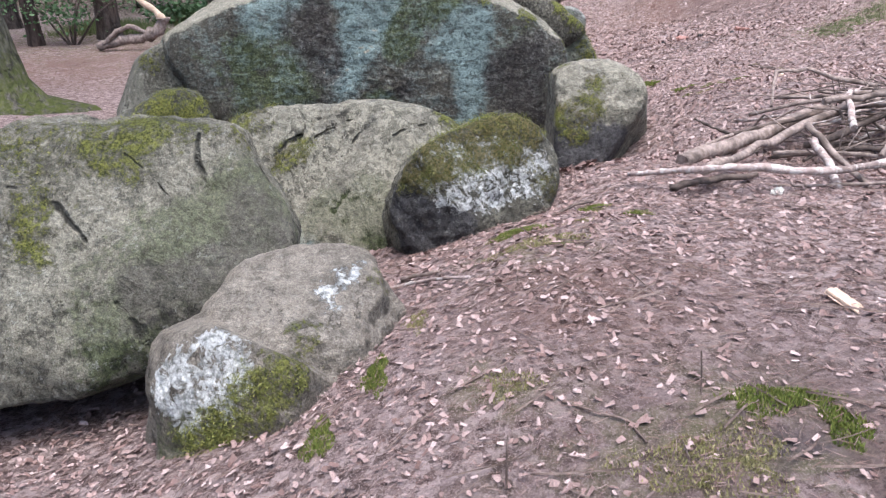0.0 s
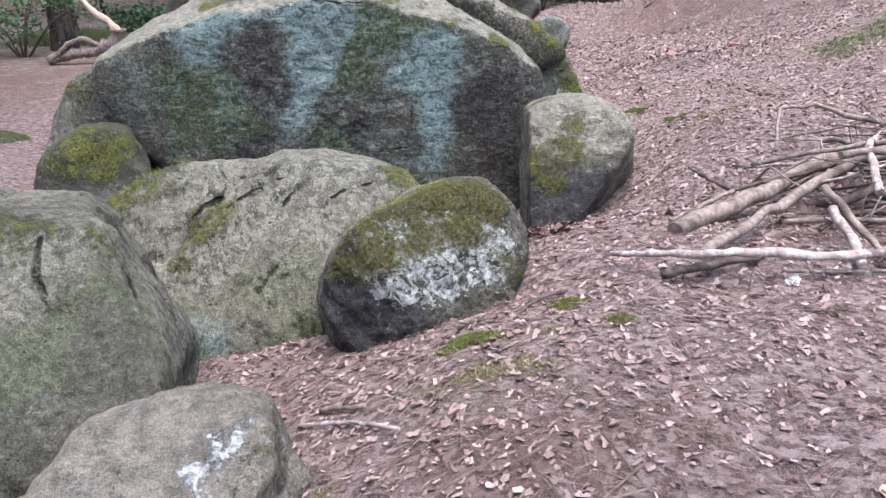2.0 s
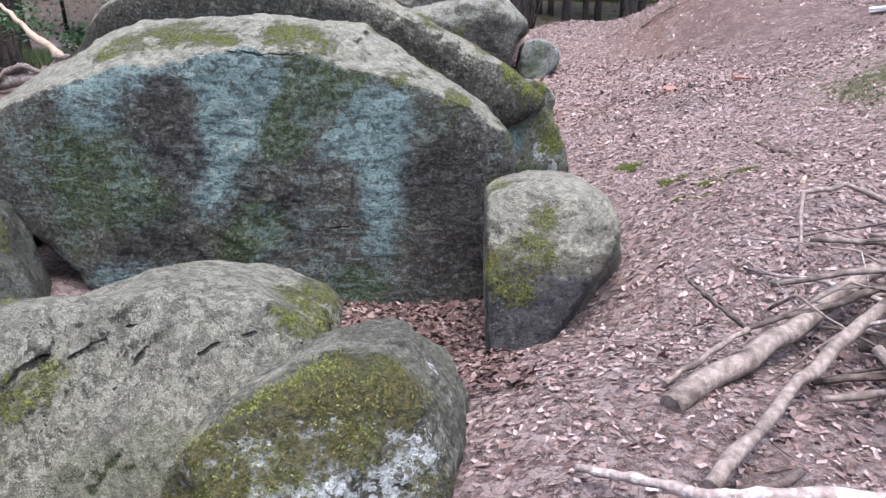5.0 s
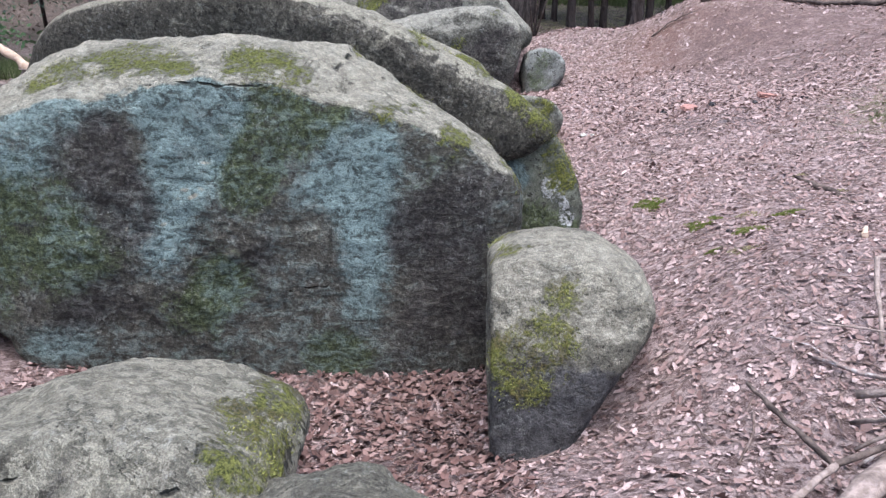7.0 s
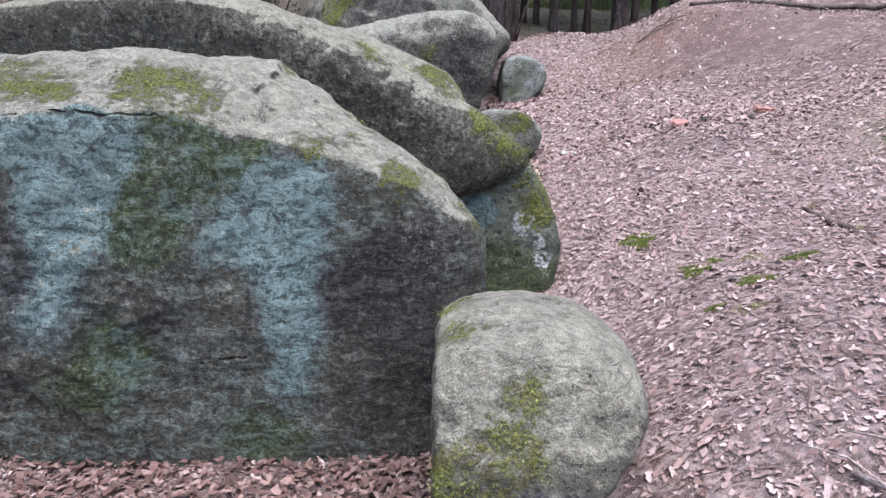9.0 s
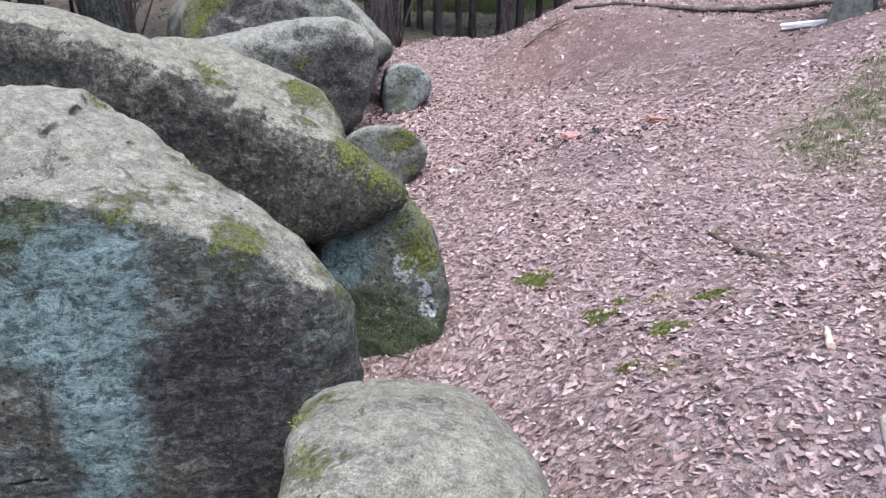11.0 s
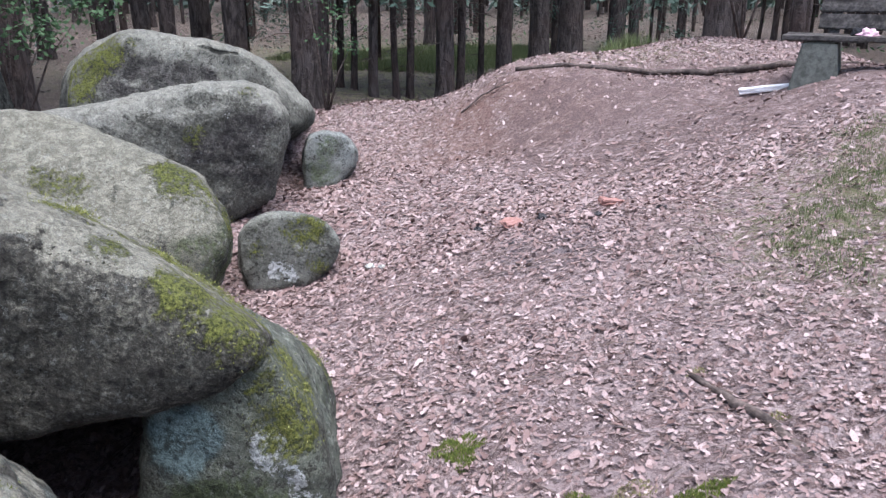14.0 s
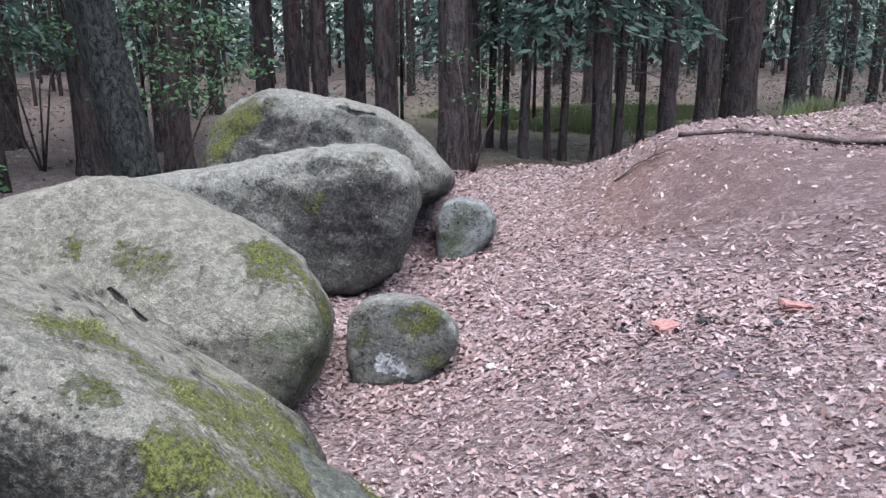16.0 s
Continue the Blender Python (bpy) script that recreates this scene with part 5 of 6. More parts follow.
def thin_out(x, y, rng):
    """Fewer whole leaves on the trodden rise by the first stones and on the bare bank."""
    keep = np.ones(len(x))
    for cx, cy, reach, less in ((0.8, 1.3, 2.4, 0.80), (4.2, 13.9, 2.0, 0.82), (5.8, 12.4, 3.6, 0.84), (7.2, 11.4, 3.0, 0.86), (4.9, 9.0, 0.7, 0.7), (5.2, 13.0, 2.0, 0.75), (1.5, 3.6, 1.6, 0.5)):
        keep *= 1 - less * np.exp(-((x - cx) ** 2 + (y - cy) ** 2) / reach)
    keep *= 0.84 + 0.16 * np.sin(2.3 * x + 1.7 * np.sin(1.9 * y)) * np.sin(2.1 * y + 1.3 * np.sin(2.7 * x))
    k = rng.uniform(0, 1, len(x)) < keep
    return x[k], y[k]


x, y = thin_out(*scatter_xy(rng, 34000, -1.6, 5.6, 0.6, 11.0), rng)
litter("leaf_litter", rng, x, y, (0.018 + 0.036 * rng.uniform(0, 1, len(x)) ** 1.8) * np.clip(0.35 + 0.18 * y, 0.6, 1.0), OAK_LEAF, 0.9, "dry pinkish brown oak leaves lying on the ground", LEAVES_DRY, 0.016)
x, y = thin_out(*scatter_xy(rng, 150000, -1.6, 6.0, 0.4, 11.0), rng)
litter("leaf_scraps", rng, x, y, 0.009 + 0.019 * rng.uniform(0, 1, len(x)) ** 1.5, SCRAP, 0.5, "broken bits of dry brown leaves on the ground", LEAVES_DRY, 0.010)
x, y = thin_out(*scatter_xy(rng, 120000, -3.0, 9.0, 10.0, 18.5), rng)
litter("far_leaf_litter", rng, x, y, 0.017 + 0.034 * rng.uniform(0, 1, len(x)) ** 1.5, SCRAP, 0.5, "dry brown leaves covering the slope and hollow", LEAVES_DRY, 0.015)
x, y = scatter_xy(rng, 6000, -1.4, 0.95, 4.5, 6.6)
litter("hollow_leaf_litter", rng, x, y, rng.uniform(0.024, 0.052, len(x)), TORN_LEAF, 0.8, "deep drift of brown oak leaves between the stones, shade painted in", LEAVES_SHADED, 0.04)
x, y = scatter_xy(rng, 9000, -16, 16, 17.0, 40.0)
litter("forest_leaf_litter", rng, x, y, rng.uniform(0.06, 0.12, len(x)), (0.03, 0.26, 0.03), 0.7, "dry leaves on the forest floor under the spruces", LEAVES_FOREST, 0.02)


def straws(name, rng, x, y, length, thick, label, material, kind="twigs"):
    """Thin straight sticks and needles lying about."""
    n = len(x)
    yaw, tilt = rng.uniform(0, math.tau, n), rng.normal(0, 0.08, n)
    d = np.stack([np.cos(yaw), np.sin(yaw), tilt], 1) * length[:, None]
    dx = (floor_z(x + 0.05, y) - floor_z(x - 0.05, y)) / 0.1
    dy = (floor_z(x, y + 0.05) - floor_z(x, y - 0.05)) / 0.1
    d[:, 2] += d[:, 0] * dx + d[:, 1] * dy
    side = np.stack([-np.sin(yaw), np.cos(yaw), np.zeros(n)], 1) * thick[:, None]
    up = np.stack([np.zeros(n), np.zeros(n), thick * 1.6], 1)
    bow = side * rng.normal(0, 1.6, n)[:, None]
    at = np.stack([x, y, floor_z(x, y) + 0.006 + rng.uniform(0, 0.012, n)], 1)
    rows = []
    for k, wob in ((-0.5, 0.0), (0.0, 1.0), (0.5, 0.0)):
        c = at + d * k + bow * wob
        rows += [c - side, c + up, c + side]
    v = np.stack(rows, 1).reshape(-1, 3)
    one = [(0, 1, 4, 3), (1, 2, 5, 4), (3, 4, 7, 6), (4, 5, 8, 7)]
    f = (np.array(one)[None] + (np.arange(n) * 9)[:, None, None]).reshape(-1, 4)
    return tagged(new(name, mesh_from(name, v, f.tolist(), material, False)), label, kind, kind="stuff")


STRAW = leaf_material("pine_straw", (0.15, 0.082, 0.068), (0.29, 0.188, 0.168), (0.44, 0.325, 0.300))
x, y = scatter_xy(rng, 20000, -0.9, 2.6, 0.5, 4.4)
straws("pine_straw", rng, x, y, rng.uniform(0.012, 0.045, len(x)), rng.uniform(0.0003, 0.0008, len(x)), "fine brown needles and straw strewn over the rise", STRAW, "pine straw")
x, y = scatter_xy(rng, 2600, -1.0, 6.0, 0.6, 13.0)
straws("twig_litter", rng, x, y, rng.uniform(0.05, 0.26, len(x)), rng.uniform(0.0012, 0.0035, len(x)), "small dry twigs strewn among the leaves", TWIG)
x, y = scatter_xy(rng, 7000, -1.0, 6.0, 3.0, 13.0)
straws("needle_litter", rng, x, y, rng.uniform(0.03, 0.09, len(x)), rng.uniform(0.0005, 0.0011, len(x)), "brown stalks and needles among the leaves", STRAW, "pine straw")


# ---- moss and grass on the ground ----
def tufts(name, rng, spots, count, height, wide, material, label, category, kind="", spread_by="disc"):
    """Short blades crowded over round spots (x, y, rx, ry)."""
    vs, k = [], 0
    for sx, sy, rx, ry in spots:
        n = max(30, int(count * rx * ry))
        a, r = rng.uniform(0, math.tau, n), np.sqrt(rng.uniform(0, 1, n))
        r = r * (0.8 + 0.25 * np.sin(3 * a + sx * 9) + 0.12 * np.sin(7 * a + sy * 5))
        x, y = sx + np.cos(a) * r * rx, sy + np.sin(a) * r * ry
        dome = np.maximum(0, 1 - r ** 2)
        b = np.stack([x, y, floor_z(x, y) + 0.004 + dome * height * 0.9], 1)
        yaw = rng.uniform(0, math.tau, n)
        s = np.stack([np.cos(yaw), np.sin(yaw), np.zeros(n)], 1) * wide
        lean = rng.normal(0, 0.5, (n, 2))
        h = height * rng.uniform(0.5, 1.3, n)
        tip = b + np.stack([lean[:, 0] * h, lean[:, 1] * h, h], 1)
        base = b - np.array([0, 0, height * 0.6])
        vs.append(np.stack([base - s, base + s, tip], 1).reshape(-1, 3))
    v = np.concatenate(vs)
    f = np.arange(len(v)).reshape(-1, 3)
    return tagged(new(name, mesh_from(name, v, f.tolist(), material, False)), label, category, kind=kind)


MOSS_BLADE = leaf_material("moss_blades", (0.06, 0.085, 0.018), (0.15, 0.19, 0.04), (0.28, 0.29, 0.085))
MOSS_YELLOW = leaf_material("dry_moss_blades", (0.15, 0.145, 0.06), (0.27, 0.25, 0.11), (0.40, 0.355, 0.19))
rng = np.random.RandomState(33)
for sx, sy, rx, ry, dry in [(2.12, 7.78, 0.11, 0.11, 0), (2.27, 7.24, 0.10, 0.09, 0), (2.40, 7.33, 0.05, 0.04, 0), (2.59, 7.28, 0.10, 0.06, 1), (2.78, 7.16, 0.12, 0.05, 0), (2.44, 6.90, 0.11, 0.09, 0),
                            (2.17, 6.68, 0.06, 0.04, 0), (2.28, 6.58, 0.10, 0.05, 1), (3.19, 7.89, 0.06, 0.04, 1), (3.24, 7.45, 0.06, 0.04, 1), (0.73, 3.48, 0.09, 0.08, 0), (0.34, 3.26, 0.15, 0.10, 0),
                            (0.87, 3.22, 0.07, 0.06, 0), (0.62, 3.18, 0.10, 0.05, 1), (-0.36, 1.78, 0.05, 0.13, 0), (0.82, 1.62, 0.16, 0.07, 0), (0.93, 1.50, 0.06, 0.12, 0), (0.60, 1.40, 0.22, 0.18, 1), (0.18, 1.82, 0.10, 0.08, 1), (-0.10, 2.40, 0.05, 0.14, 1), (0.40, 2.90, 0.24, 0.09, 1), (-0.22, 2.05, 0.05, 0.14, 0)]:
    tufts("moss_cushion", rng, [(sx, sy, rx, ry)], 60000 if dry else 150000, 0.006 if dry else 0.009, 0.0024, MOSS_YELLOW if dry else MOSS_BLADE, "dry yellowish moss cushion among dead leaves" if dry else "bright green moss cushion among dead leaves", "moss")["group"] = "moss cushions on the ground"
tufts("bank_grass", rng, [(4.35, 8.70, 0.35, 0.30), (4.8, 9.05, 0.45, 0.35), (5.35, 9.45, 0.5, 0.4), (4.2, 8.3, 0.2, 0.25), (5.9, 9.9, 0.5, 0.4)], 10000, 0.022, 0.0018, GRASS, "thin short grass on the trodden bank", "grass", "stuff")
tufts("clearing_grass", rng, [(5.5, 22.5, 2.4, 1.6), (7.0, 25.5, 3.0, 2.0), (3.5, 25.0, 1.6, 1.4), (-6.0, 14.8, 1.2, 0.9), (-4.9, 16.5, 1.0, 0.8), (6.6, 15.6, 0.5, 0.3)], 2600, 0.13, 0.006, GRASS, "pale green grass under the spruces", "grass", "stuff")


# ---- fallen wood ----
def branch(pts, r0, r1, material, label, name="branch", group="", seed=0, sides=8, twigs=0, fine=5, knots=True, settle=None):
    """A crooked dead branch: main stem with a bark mesh and its side twigs as parts."""
    rng = np.random.RandomState(seed + 100)
    p = [Vector(q) for q in pts]
    line = []
    for a, b in zip(p, p[1:]):
        for k in range(fine):
            q = a.lerp(b, k / fine)
            if line:
                q = q + Vector(rng.normal(0, 0.05 * (b - a).length / fine, 3)) + Vector(rng.normal(0, 0.12 * r0, 3))
            line.append(q)
    line.append(p[-1])
    rad = []
    for i in range(len(line)):
        k = i / (len(line) - 1)
        rad.append((r0 + (r1 - r0) * k) * (1 + (0.12 * rng.normal() if knots else 0)))
    root = new(name)
    root.location = line[0]
    here = [q - line[0] for q in line]
    part("stem", tube(bmesh.new(), here, rad, sides), material, root)
    for _ in range(twigs):
        i = rng.randint(2, len(here) - 1)
        d = (here[i] - here[i - 1]).normalized()
        o = (d + Vector(rng.normal(0, 0.7, 3))).normalized()
        o.z = abs(o.z) * 0.6
        l = rng.uniform(0.1, 0.4)
        part("twig", tube(bmesh.new(), [here[i], here[i] + o * l * 0.5, here[i] + o * l + Vector(rng.normal(0, 0.03, 3))], [rad[i] * 0.45, rad[i] * 0.3, 0.003], 5), material, root)
    return tagged(root, label, "branch", group)


PILE = "branches in the heap"
branch([(0.96, 3.80, 0.27), (1.10, 3.70, 0.31), (1.255, 3.555, 0.365), (1.474, 3.535, 0.376), (1.834, 3.557, 0.33), (2.5, 3.75, 0.33)], 0.012, 0.026, BRANCH_PALE, "long pale branch with peeling bark on the heap", group=PILE, seed=1)
branch([(1.355, 4.17, 0.21), (1.95, 4.62, 0.24), (2.58, 5.10, 0.27)], 0.046, 0.040, BRANCH, "thick straight cut branch leaning on the heap", group=PILE, seed=2, knots=False)
branch([(1.29, 3.63, 0.33), (1.88, 4.265, 0.29), (2.6, 4.86, 0.36), (3.0, 5.0, 0.34)], 0.024, 0.030, BRANCH, "grey branch crossing the heap", group=PILE, seed=3)
branch([(1.72, 5.12, 0.22), (1.76, 4.88, 0.22), (1.804, 4.645, 0.237), (2.2, 4.72, 0.30), (2.62, 4.90, 0.34)], 0.007, 0.017, BRANCH_DARK, "thin bent branch with its tip on the leaves", group=PILE, seed=4)
branch([(1.38, 4.33, 0.20), (1.6, 4.5, 0.215), (1.80, 4.64, 0.235)], 0.012, 0.014, BRANCH, "short grey stick beside the heap", group=PILE, seed=5)
branch([(1.13, 3.62, 0.25), (1.25, 3.58, 0.30), (1.6, 3.75, 0.27)], 0.022, 0.015, BRANCH_DARK, "dark damp stub under the pale branch", group=PILE, seed=6)
branch([(1.93, 3.56, 0.25), (1.98, 3.74, 0.28), (2.00, 4.02, 0.36)], 0.022, 0.020, BRANCH_PALE, "short peeled stick leaning on the heap", group=PILE, seed=7)
branch([(2.08, 3.54, 0.25), (2.09, 3.9, 0.29), (2.04, 4.2, 0.40)], 0.014, 0.020, BRANCH, "short grey stick leaning on the heap", group=PILE, seed=8)
branch([(1.62, 3.62, 0.25), (2.05, 3.55, 0.26), (2.6, 3.6, 0.27)], 0.008, 0.010, BRANCH, "thin stick lying in front of the heap", group=PILE, seed=9)
rng = np.random.RandomState(77)
for k in range(44):
    a = rng.normal(0.5, 0.8) + (math.pi if rng.uniform() < 0.5 else 0)
    l = rng.uniform(0.22, 0.58)
    cx, cy = rng.normal(2.80, 0.28), rng.normal(4.62, 0.30)
    g = gz(cx, cy)
    h = g + 0.05 + 0.36 * rng.uniform(0, 1) * math.exp(-((cx - 2.75) ** 2 + (cy - 4.6) ** 2) / 0.35)
    dx, dy, dz = math.cos(a) * l, math.sin(a) * l, rng.normal(0, 0.07)
    r = rng.choice([0.008, 0.011, 0.015, 0.022])
    ends = [Vector((cx - dx, cy - dy, max(gz(cx - dx, cy - dy) + r, h - dz - 0.05))), Vector((cx, cy, h)), Vector((cx + dx, cy + dy, max(gz(cx + dx, cy + dy) + r, h + dz - 0.05)))]
    mat, word = [(BRANCH, "weathered grey-brown"), (BRANCH_DARK, "dark damp"), (BRANCH_PALE, "pale peeling")][int(rng.choice(3, p=[0.5, 0.32, 0.18]))]
    branch(ends, r, r * 0.6, mat, word + " branch in the heap on the leaves", group=PILE, seed=200 + k, sides=6, twigs=int(rng.randint(0, 3)), fine=4)
for k in range(38):
    a = rng.uniform(0, math.tau)
    l = rng.uniform(0.2, 0.5)
    cx, cy = rng.normal(2.85, 0.30), rng.normal(4.72, 0.36)
    h = gz(cx, cy) + 0.08 + 0.36 * rng.uniform(0.2, 1) * math.exp(-((cx - 2.8) ** 2 + (cy - 4.7) ** 2) / 0.4)
    dx, dy = math.cos(a) * l, math.sin(a) * l
    ends = [Vector((cx - dx, cy - dy, max(gz(cx - dx, cy - dy) + 0.01, h - rng.uniform(0, 0.2)))), Vector((cx + rng.normal(0, 0.08), cy + rng.normal(0, 0.08), h + rng.uniform(0, 0.08))), Vector((cx + dx, cy + dy, max(gz(cx + dx, cy + dy) + 0.01, h - rng.uniform(-0.1, 0.2))))]
    branch(ends, rng.uniform(0.005, 0.010), 0.004, BRANCH if k % 3 else BRANCH_DARK, "thin crooked twig in the heap of branches", "thin_branch", PILE, 300 + k, 5, int(rng.randint(0, 3)), 5)
branch([(2.3, 5.3, 0.25), (2.5, 5.75, 0.40), (2.8, 5.9, 0.38), (3.2, 5.6, 0.3)], 0.008, 0.02, BRANCH, "curved branch arching over the heap", group=PILE, seed=31)
branch([(2.25, 4.1, 0.4), (2.45, 4.6, 0.48), (2.85, 5.2, 0.36)], 0.02, 0.016, BRANCH_PALE, "pale forked branch on top of the heap", group=PILE, seed=32, twigs=3)

fallen = branch([(4.72, 14.75, gz(4.72, 14.75) + 0.026), (5.3, 14.5, gz(5.3, 14.5) + 0.026), (5.95, 14.28, gz(5.95, 14.28) + 0.026), (6.7, 13.85, gz(6.7, 13.85) + 0.026), (7.4, 13.2, gz(7.4, 13.2) + 0.026), (8.4, 12.4, gz(8.4, 12.4) + 0.026)],
                0.022, 0.044, BRANCH_DARK, "long fallen trunk with patchy bark along the crest", "fallen_trunk", seed=40, sides=10, fine=7)
branch([(3.95, 14.5, gz(3.95, 14.5) + 0.02), (4.25, 14.55, gz(4.25, 14.55) + 0.05), (4.55, 14.45, gz(4.55, 14.45) + 0.06)], 0.012, 0.008, BRANCH_DARK, "brittle dead branch on the bare bank", seed=41, twigs=5)
branch([(3.14, 8.0, gz(3.14, 8.0) - 0.01), (3.17, 7.7, gz(3.17, 7.7) - 0.002), (3.2, 7.45, gz(3.2, 7.45) + 0.008), (3.2, 7.2, gz(3.2, 7.2) - 0.03)], 0.012, 0.028, BRANCH_DARK, "dark tree root breaking through the litter", "root", seed=42)
branch([(2.80, 6.36, gz(2.80, 6.36) + 0.015), (2.89, 6.52, gz(2.89, 6.52) + 0.02)], 0.016, 0.010, CUT_WOOD, "short pale splintered stick on the leaves", seed=43)
branch([(-0.24, 2.93, gz(-0.24, 2.93) + 0.02), (-0.05, 2.80, gz(-0.05, 2.8) + 0.02), (0.10, 2.66, gz(0.1, 2.66) + 0.02)], 0.009, 0.006, BRANCH_PALE, "thin pale stick beside the brown boulder", seed=44)
branch([(-0.18, 3.0, gz(-0.18, 3.0) + 0.02), (-0.02, 2.9, gz(-0.02, 2.9) + 0.02)], 0.010, 0.008, BRANCH, "short stick beside the brown boulder", seed=45)
branch([(0.30, 1.70, gz(0.3, 1.7) + 0.01), (0.45, 1.58, gz(0.45, 1.58) + 0.012), (0.47, 1.50, gz(0.47, 1.5) + 0.01)], 0.004, 0.003, TWIG, "thin crooked twig on the trodden soil", seed=46)
branch([(0.20, 1.95, gz(0.2, 1.95) + 0.01), (0.0, 1.82, gz(0, 1.82) + 0.012)], 0.004, 0.003, TWIG, "thin straight twig on the trodden soil", seed=47)
branch([(0.75, 3.62, gz(0.75, 3.62) + 0.012), (0.30, 3.42, gz(0.3, 3.42) + 0.012)], 0.008, 0.005, BRANCH_DARK, "reddish stick beside the lichen boulder", seed=48)
branch([(1.62, 4.88, gz(1.62, 4.88) + 0.012), (1.75, 5.07, gz(1.75, 5.07) + 0.015), (1.80, 5.2, gz(1.8, 5.2) + 0.012)], 0.006, 0.004, TWIG, "thin bent twig on the leaves", seed=49)
# bleached crown of a dead tree at the edge of the wood
branch([(-5.3, 12.4, -0.22), (-4.9, 12.4, -0.12), (-4.6, 12.4, -0.10), (-4.3, 12.4, 0.02), (-4.22, 12.4, 0.2)], 0.06, 0.10, BRANCH, "fallen bleached limb at the edge of the wood", seed=50, sides=10)
branch([(-4.22, 12.4, 0.15), (-4.32, 12.4, 0.30), (-4.6, 12.42, 0.52), (-4.9, 12.5, 0.85)], 0.07, 0.025, CUT_WOOD, "pale broken limb sticking up from the fallen wood", seed=51)
branch([(-5.2, 12.35, -0.18), (-4.95, 12.35, 0.02), (-4.72, 12.35, 0.10), (-4.5, 12.38, -0.02)], 0.03, 0.04, BRANCH, "curved bleached limb resting on the fallen wood", seed=52)


def block(name, size, material, label, category, m, bevel=0.008, group="", chips=0.0, seed=0):
    bm = bmesh.new()
    bmesh.ops.create_cube(bm, size=1)
    bmesh.ops.subdivide_edges(bm, edges=bm.edges[:], cuts=2, use_grid_fill=True)
    r = np.random.RandomState(seed)
    for v in bm.verts:
        v.co = Vector((v.co.x * size[0], v.co.y * size[1], v.co.z * size[2])) + Vector(r.normal(0, 1, 3)) * chips
    bmesh.ops.bevel(bm, geom=[e for e in bm.edges if e.calc_face_angle(0) > 0.9], offset=bevel, segments=2, affect="EDGES")
    ob = part(name, bm, material)
    ob.matrix_world = m
    return tagged(ob, label, category, group) if category else ob


block("brick", (0.15, 0.10, 0.04), BRICK, "broken red brick lying on dead leaves", "brick", pose(3.20, 10.33, gz(3.2, 10.33) + 0.022, 4, 3, 20), group="broken bricks", chips=0.005, seed=1)
block("brick", (0.16, 0.10, 0.04), BRICK, "broken red brick lying on dead leaves", "brick", pose(3.98, 10.38, gz(3.98, 10.38) + 0.022, -3, 4, -5), group="broken bricks", chips=0.005, seed=2)
block("wood_chip", (0.05, 0.15, 0.014), CUT_WOOD, "pale splintered wood chip on the ground", "wood chip", pose(1.25, 2.13, gz(1.25, 2.13) + 0.015, 6, 4, 18), 0.003, chips=0.004, seed=3)
block("squared_timber", (0.60, 0.07, 0.06), plain("whitened_timber", (0.70, 0.67, 0.66), (0.84, 0.82, 0.81), 20), "short whitish squared timber lying before the bench", "timber", pose(6.82, 12.58, gz(6.82, 12.58) + 0.03, 4, -8, -32), chips=0.003, seed=4)
CHAR = plain("charred_stone", (0.015, 0.014, 0.016), (0.06, 0.055, 0.058), 30)
# Charred lumps; the last one stands in for a cone among the moss.
for k, (sx, sy, r) in enumerate([(2.98, 10.45, 0.035), (3.42, 10.32, 0.04), (3.50, 10.38, 0.025), (4.15, 9.95, 0.035), (3.05, 9.9, 0.02), (3.75, 10.1, 0.03), (2.36, 6.97, 0.025)]):
    block("charred_lump", (1.5 * r, 1.2 * r, 0.8 * r), CHAR, "small dark lump on the leaves", "charred lump", pose(sx, sy, gz(sx, sy) + 0.28 * r, 0, 0, 40 * k), r * 0.3, "charred lumps", r * 0.12, k)
STONE_CHIP = plain("pale_pebble", (0.30, 0.30, 0.28), (0.55, 0.54, 0.50), 30)
for k, (sx, sy, r) in enumerate([(2.18, 10.45, 0.03), (2.25, 10.35, 0.022), (1.62, 3.52, 0.03)]):
    block("pebble", (2 * r, 1.5 * r, r), STONE_CHIP, "small pale pebble on the leaves", "pebble", pose(sx, sy, gz(sx, sy) + 0.35 * r, 0, 0, 25 * k), r * 0.3, "pebbles", r * 0.1, k + 9)


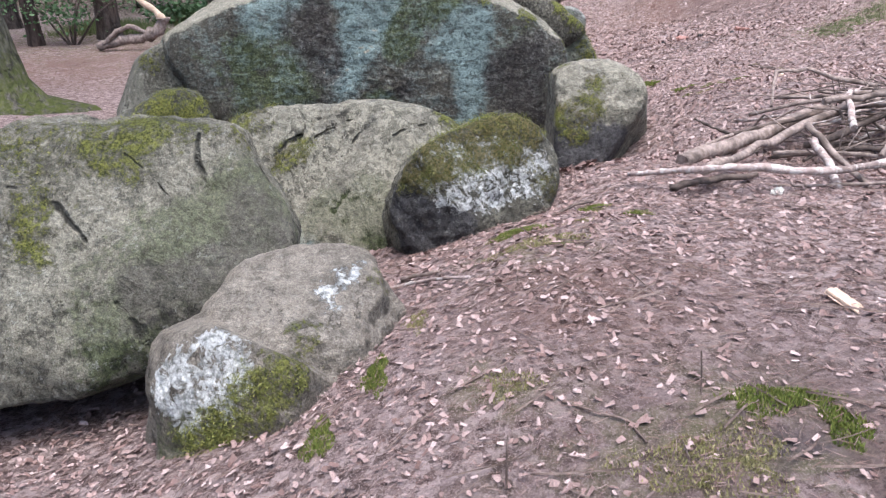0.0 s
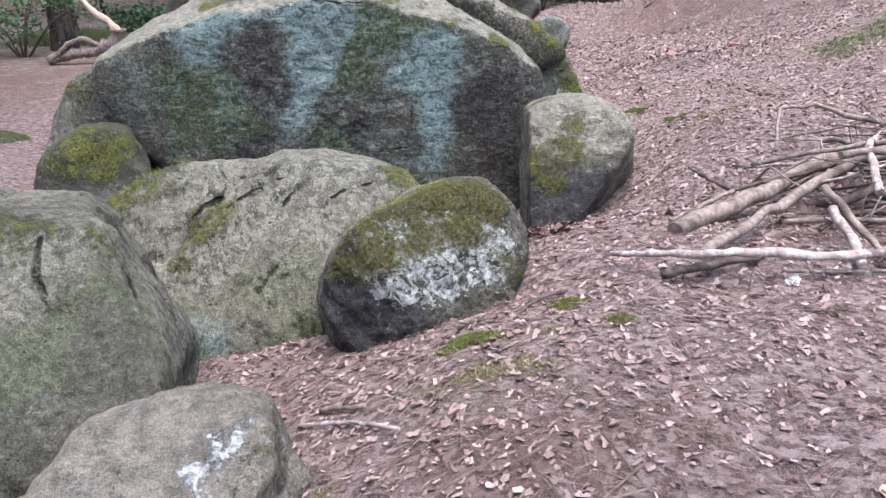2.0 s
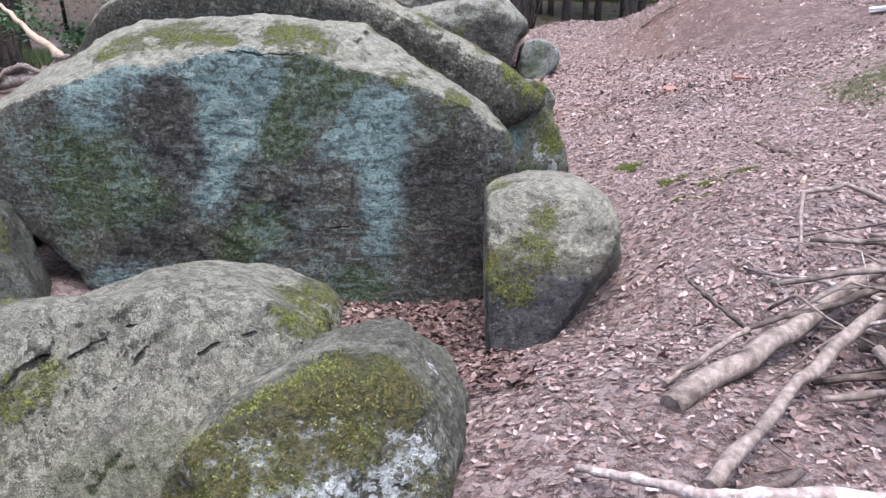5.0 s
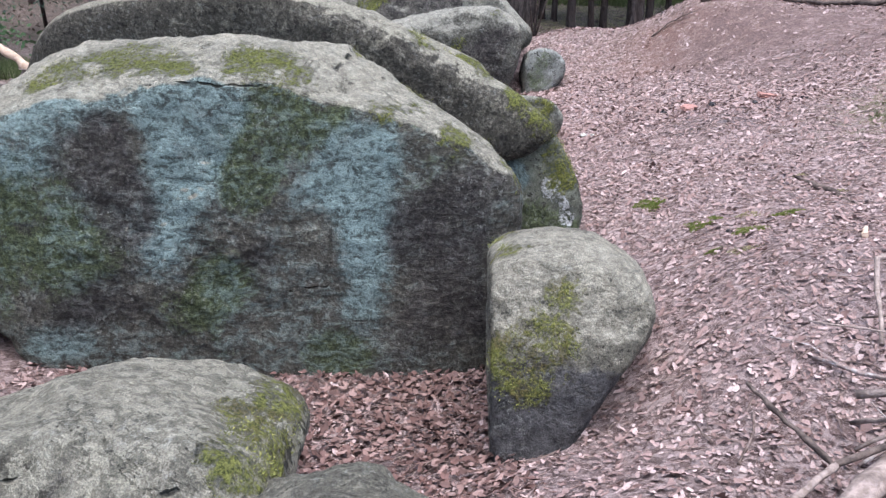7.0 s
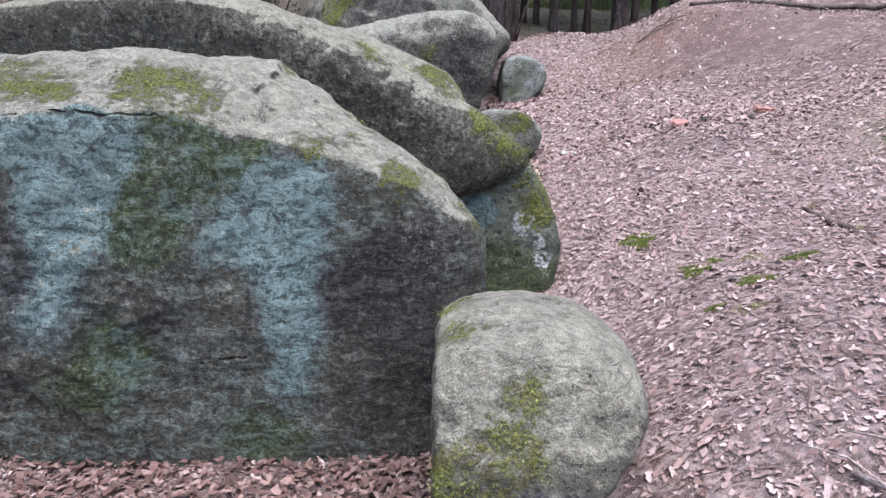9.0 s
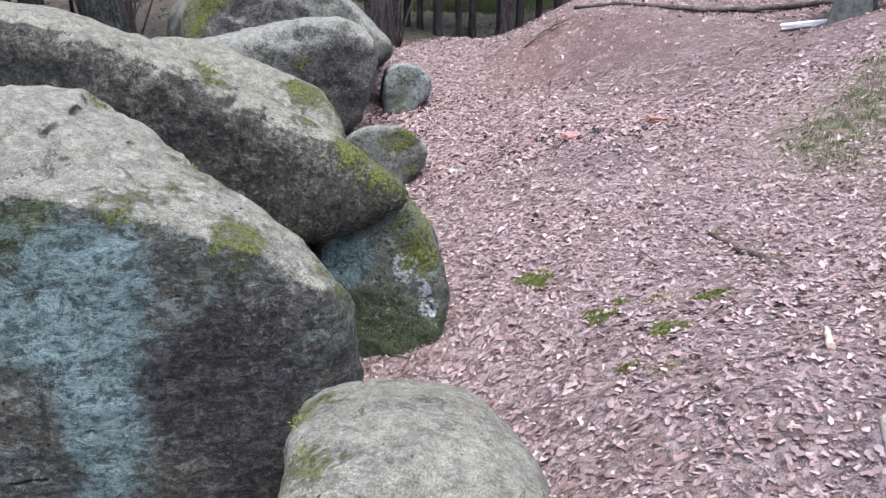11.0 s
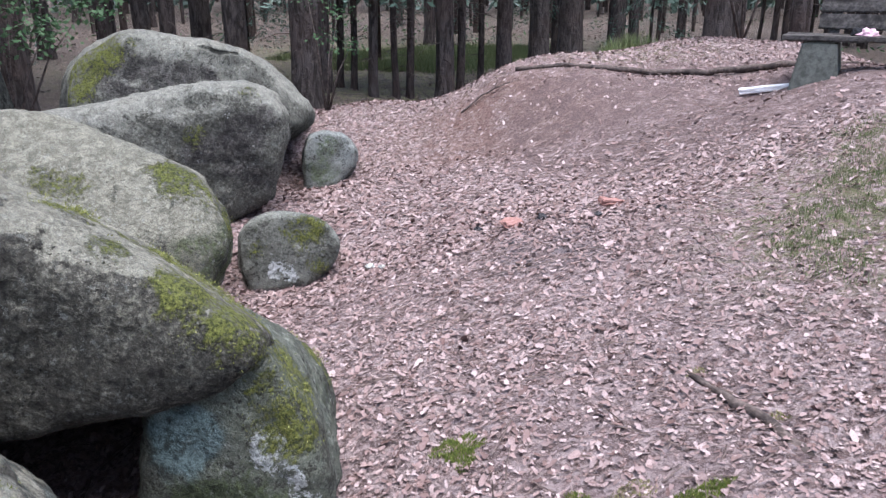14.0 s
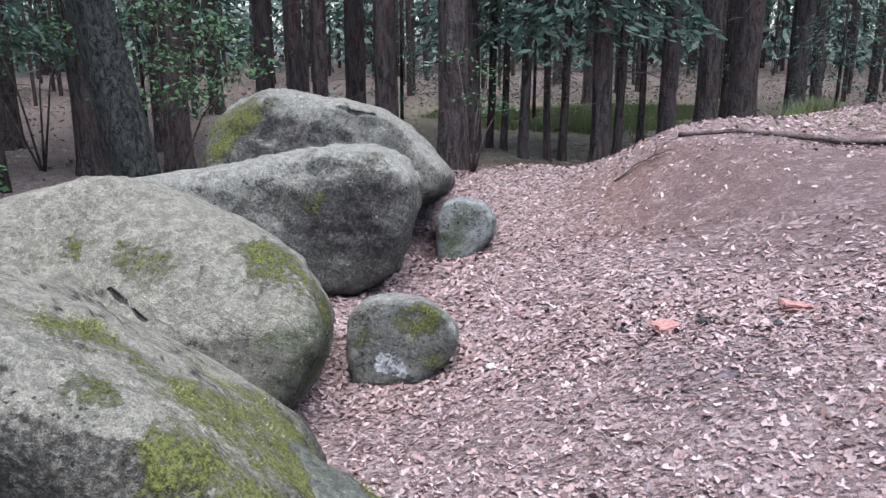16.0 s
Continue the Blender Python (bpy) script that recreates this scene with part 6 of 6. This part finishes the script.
# ---- the bench ----
def bench():
    root = new("bench")
    root.matrix_world = pose(7.12, 12.42, gz(7.12, 12.42), 0, 0, -43.5)

    def board(name, size, at, tilt=0, mat=BENCH_WOOD, seed=0):
        ob = block(name, size, mat, "", "", pose(*at, tilt, 0, 0), 0.008, "", 0.002, seed)
        ob.parent = root
        return ob
    for k in range(3):
        board("seat_board", (2.2, 0.145, 0.055), (0.84, -0.16 + 0.155 * k, 0.44), 0, BENCH_WOOD, k)
    for k in range(4):
        board("back_board", (1.75, 0.035, 0.15), (0.90, 0.36 + 0.035 * k, 0.58 + 0.175 * k), -12, BENCH_WOOD, k + 5)
    for k in range(2):
        board("back_post", (0.10, 0.07, 0.90), (0.18 + 1.4 * k, 0.45, 0.76), -12, BENCH_WOOD, k + 12)
        bm = bmesh.new()
        q = [(-0.24, -0.26, -0.12), (0.24, -0.26, -0.12), (0.24, 0.30, -0.12), (-0.24, 0.30, -0.12), (-0.16, -0.22, 0.41), (0.16, -0.22, 0.41), (0.16, 0.38, 0.41), (-0.16, 0.38, 0.41)]
        v = [bm.verts.new(c) for c in q]
        for f in ((3, 2, 1, 0), (4, 5, 6, 7), (0, 1, 5, 4), (1, 2, 6, 5), (2, 3, 7, 6), (3, 0, 4, 7)):
            bm.faces.new([v[i] for i in f])
        bmesh.ops.bevel(bm, geom=bm.edges[:], offset=0.02, segments=2, affect="EDGES")
        leg = part("pedestal", bm, CONCRETE, root, "mossy concrete pedestal")
        leg.location = (0.1 + 1.4 * k, 0, 0)
    return tagged(root, "weathered wooden bench on mossy concrete pedestals", "bench")


seat = bench()


def lump(name, size, material, label, category, m, seed, rough=0.25, sharp=1.0):
    bm = bmesh.new()
    bmesh.ops.create_icosphere(bm, subdivisions=4, radius=1)
    for v in bm.verts:
        n = v.co.copy()
        k = 1 + rough * noise.noise(n * 1.8 + Vector((seed, 0, 0))) + 0.5 * rough * noise.noise(n * 4.5 + Vector((0, seed, 0)))
        z = n.z if n.z > 0 else n.z * 0.15
        taper = 1 - sharp * max(0.0, z) * 0.75
        v.co = Vector((n.x * k * size[0] * taper, n.y * k * size[1] * taper, z * k * size[2]))
    for f in bm.faces:
        f.smooth = True
    ob = part(name, bm, material)
    ob.matrix_world = m
    return tagged(ob, label, category)


SEAT = seat.matrix_world
lump("white_bag", (0.22, 0.13, 0.26), CLOTH_WHITE, "crumpled white bag standing on the bench seat", "bag", SEAT @ pose(0.98, 0.0, 0.485), 3, 0.3, 0.9)
lump("backpack", (0.24, 0.17, 0.46), CLOTH_BLACK, "black backpack leaning on the bench's backrest", "backpack", SEAT @ pose(1.32, 0.10, 0.485), 7, 0.25, 0.35)
lump("pink_cloth", (0.09, 0.07, 0.06), CLOTH_PINK, "small crumpled pink and white cloth on the bench", "cloth", SEAT @ pose(0.52, -0.02, 0.475), 5, 0.5, 0.2)
lump("dark_pouch", (0.07, 0.05, 0.07), CLOTH_BLACK, "small dark pouch on the bench seat", "pouch", SEAT @ pose(0.42, 0.03, 0.475), 9, 0.4, 0.2)
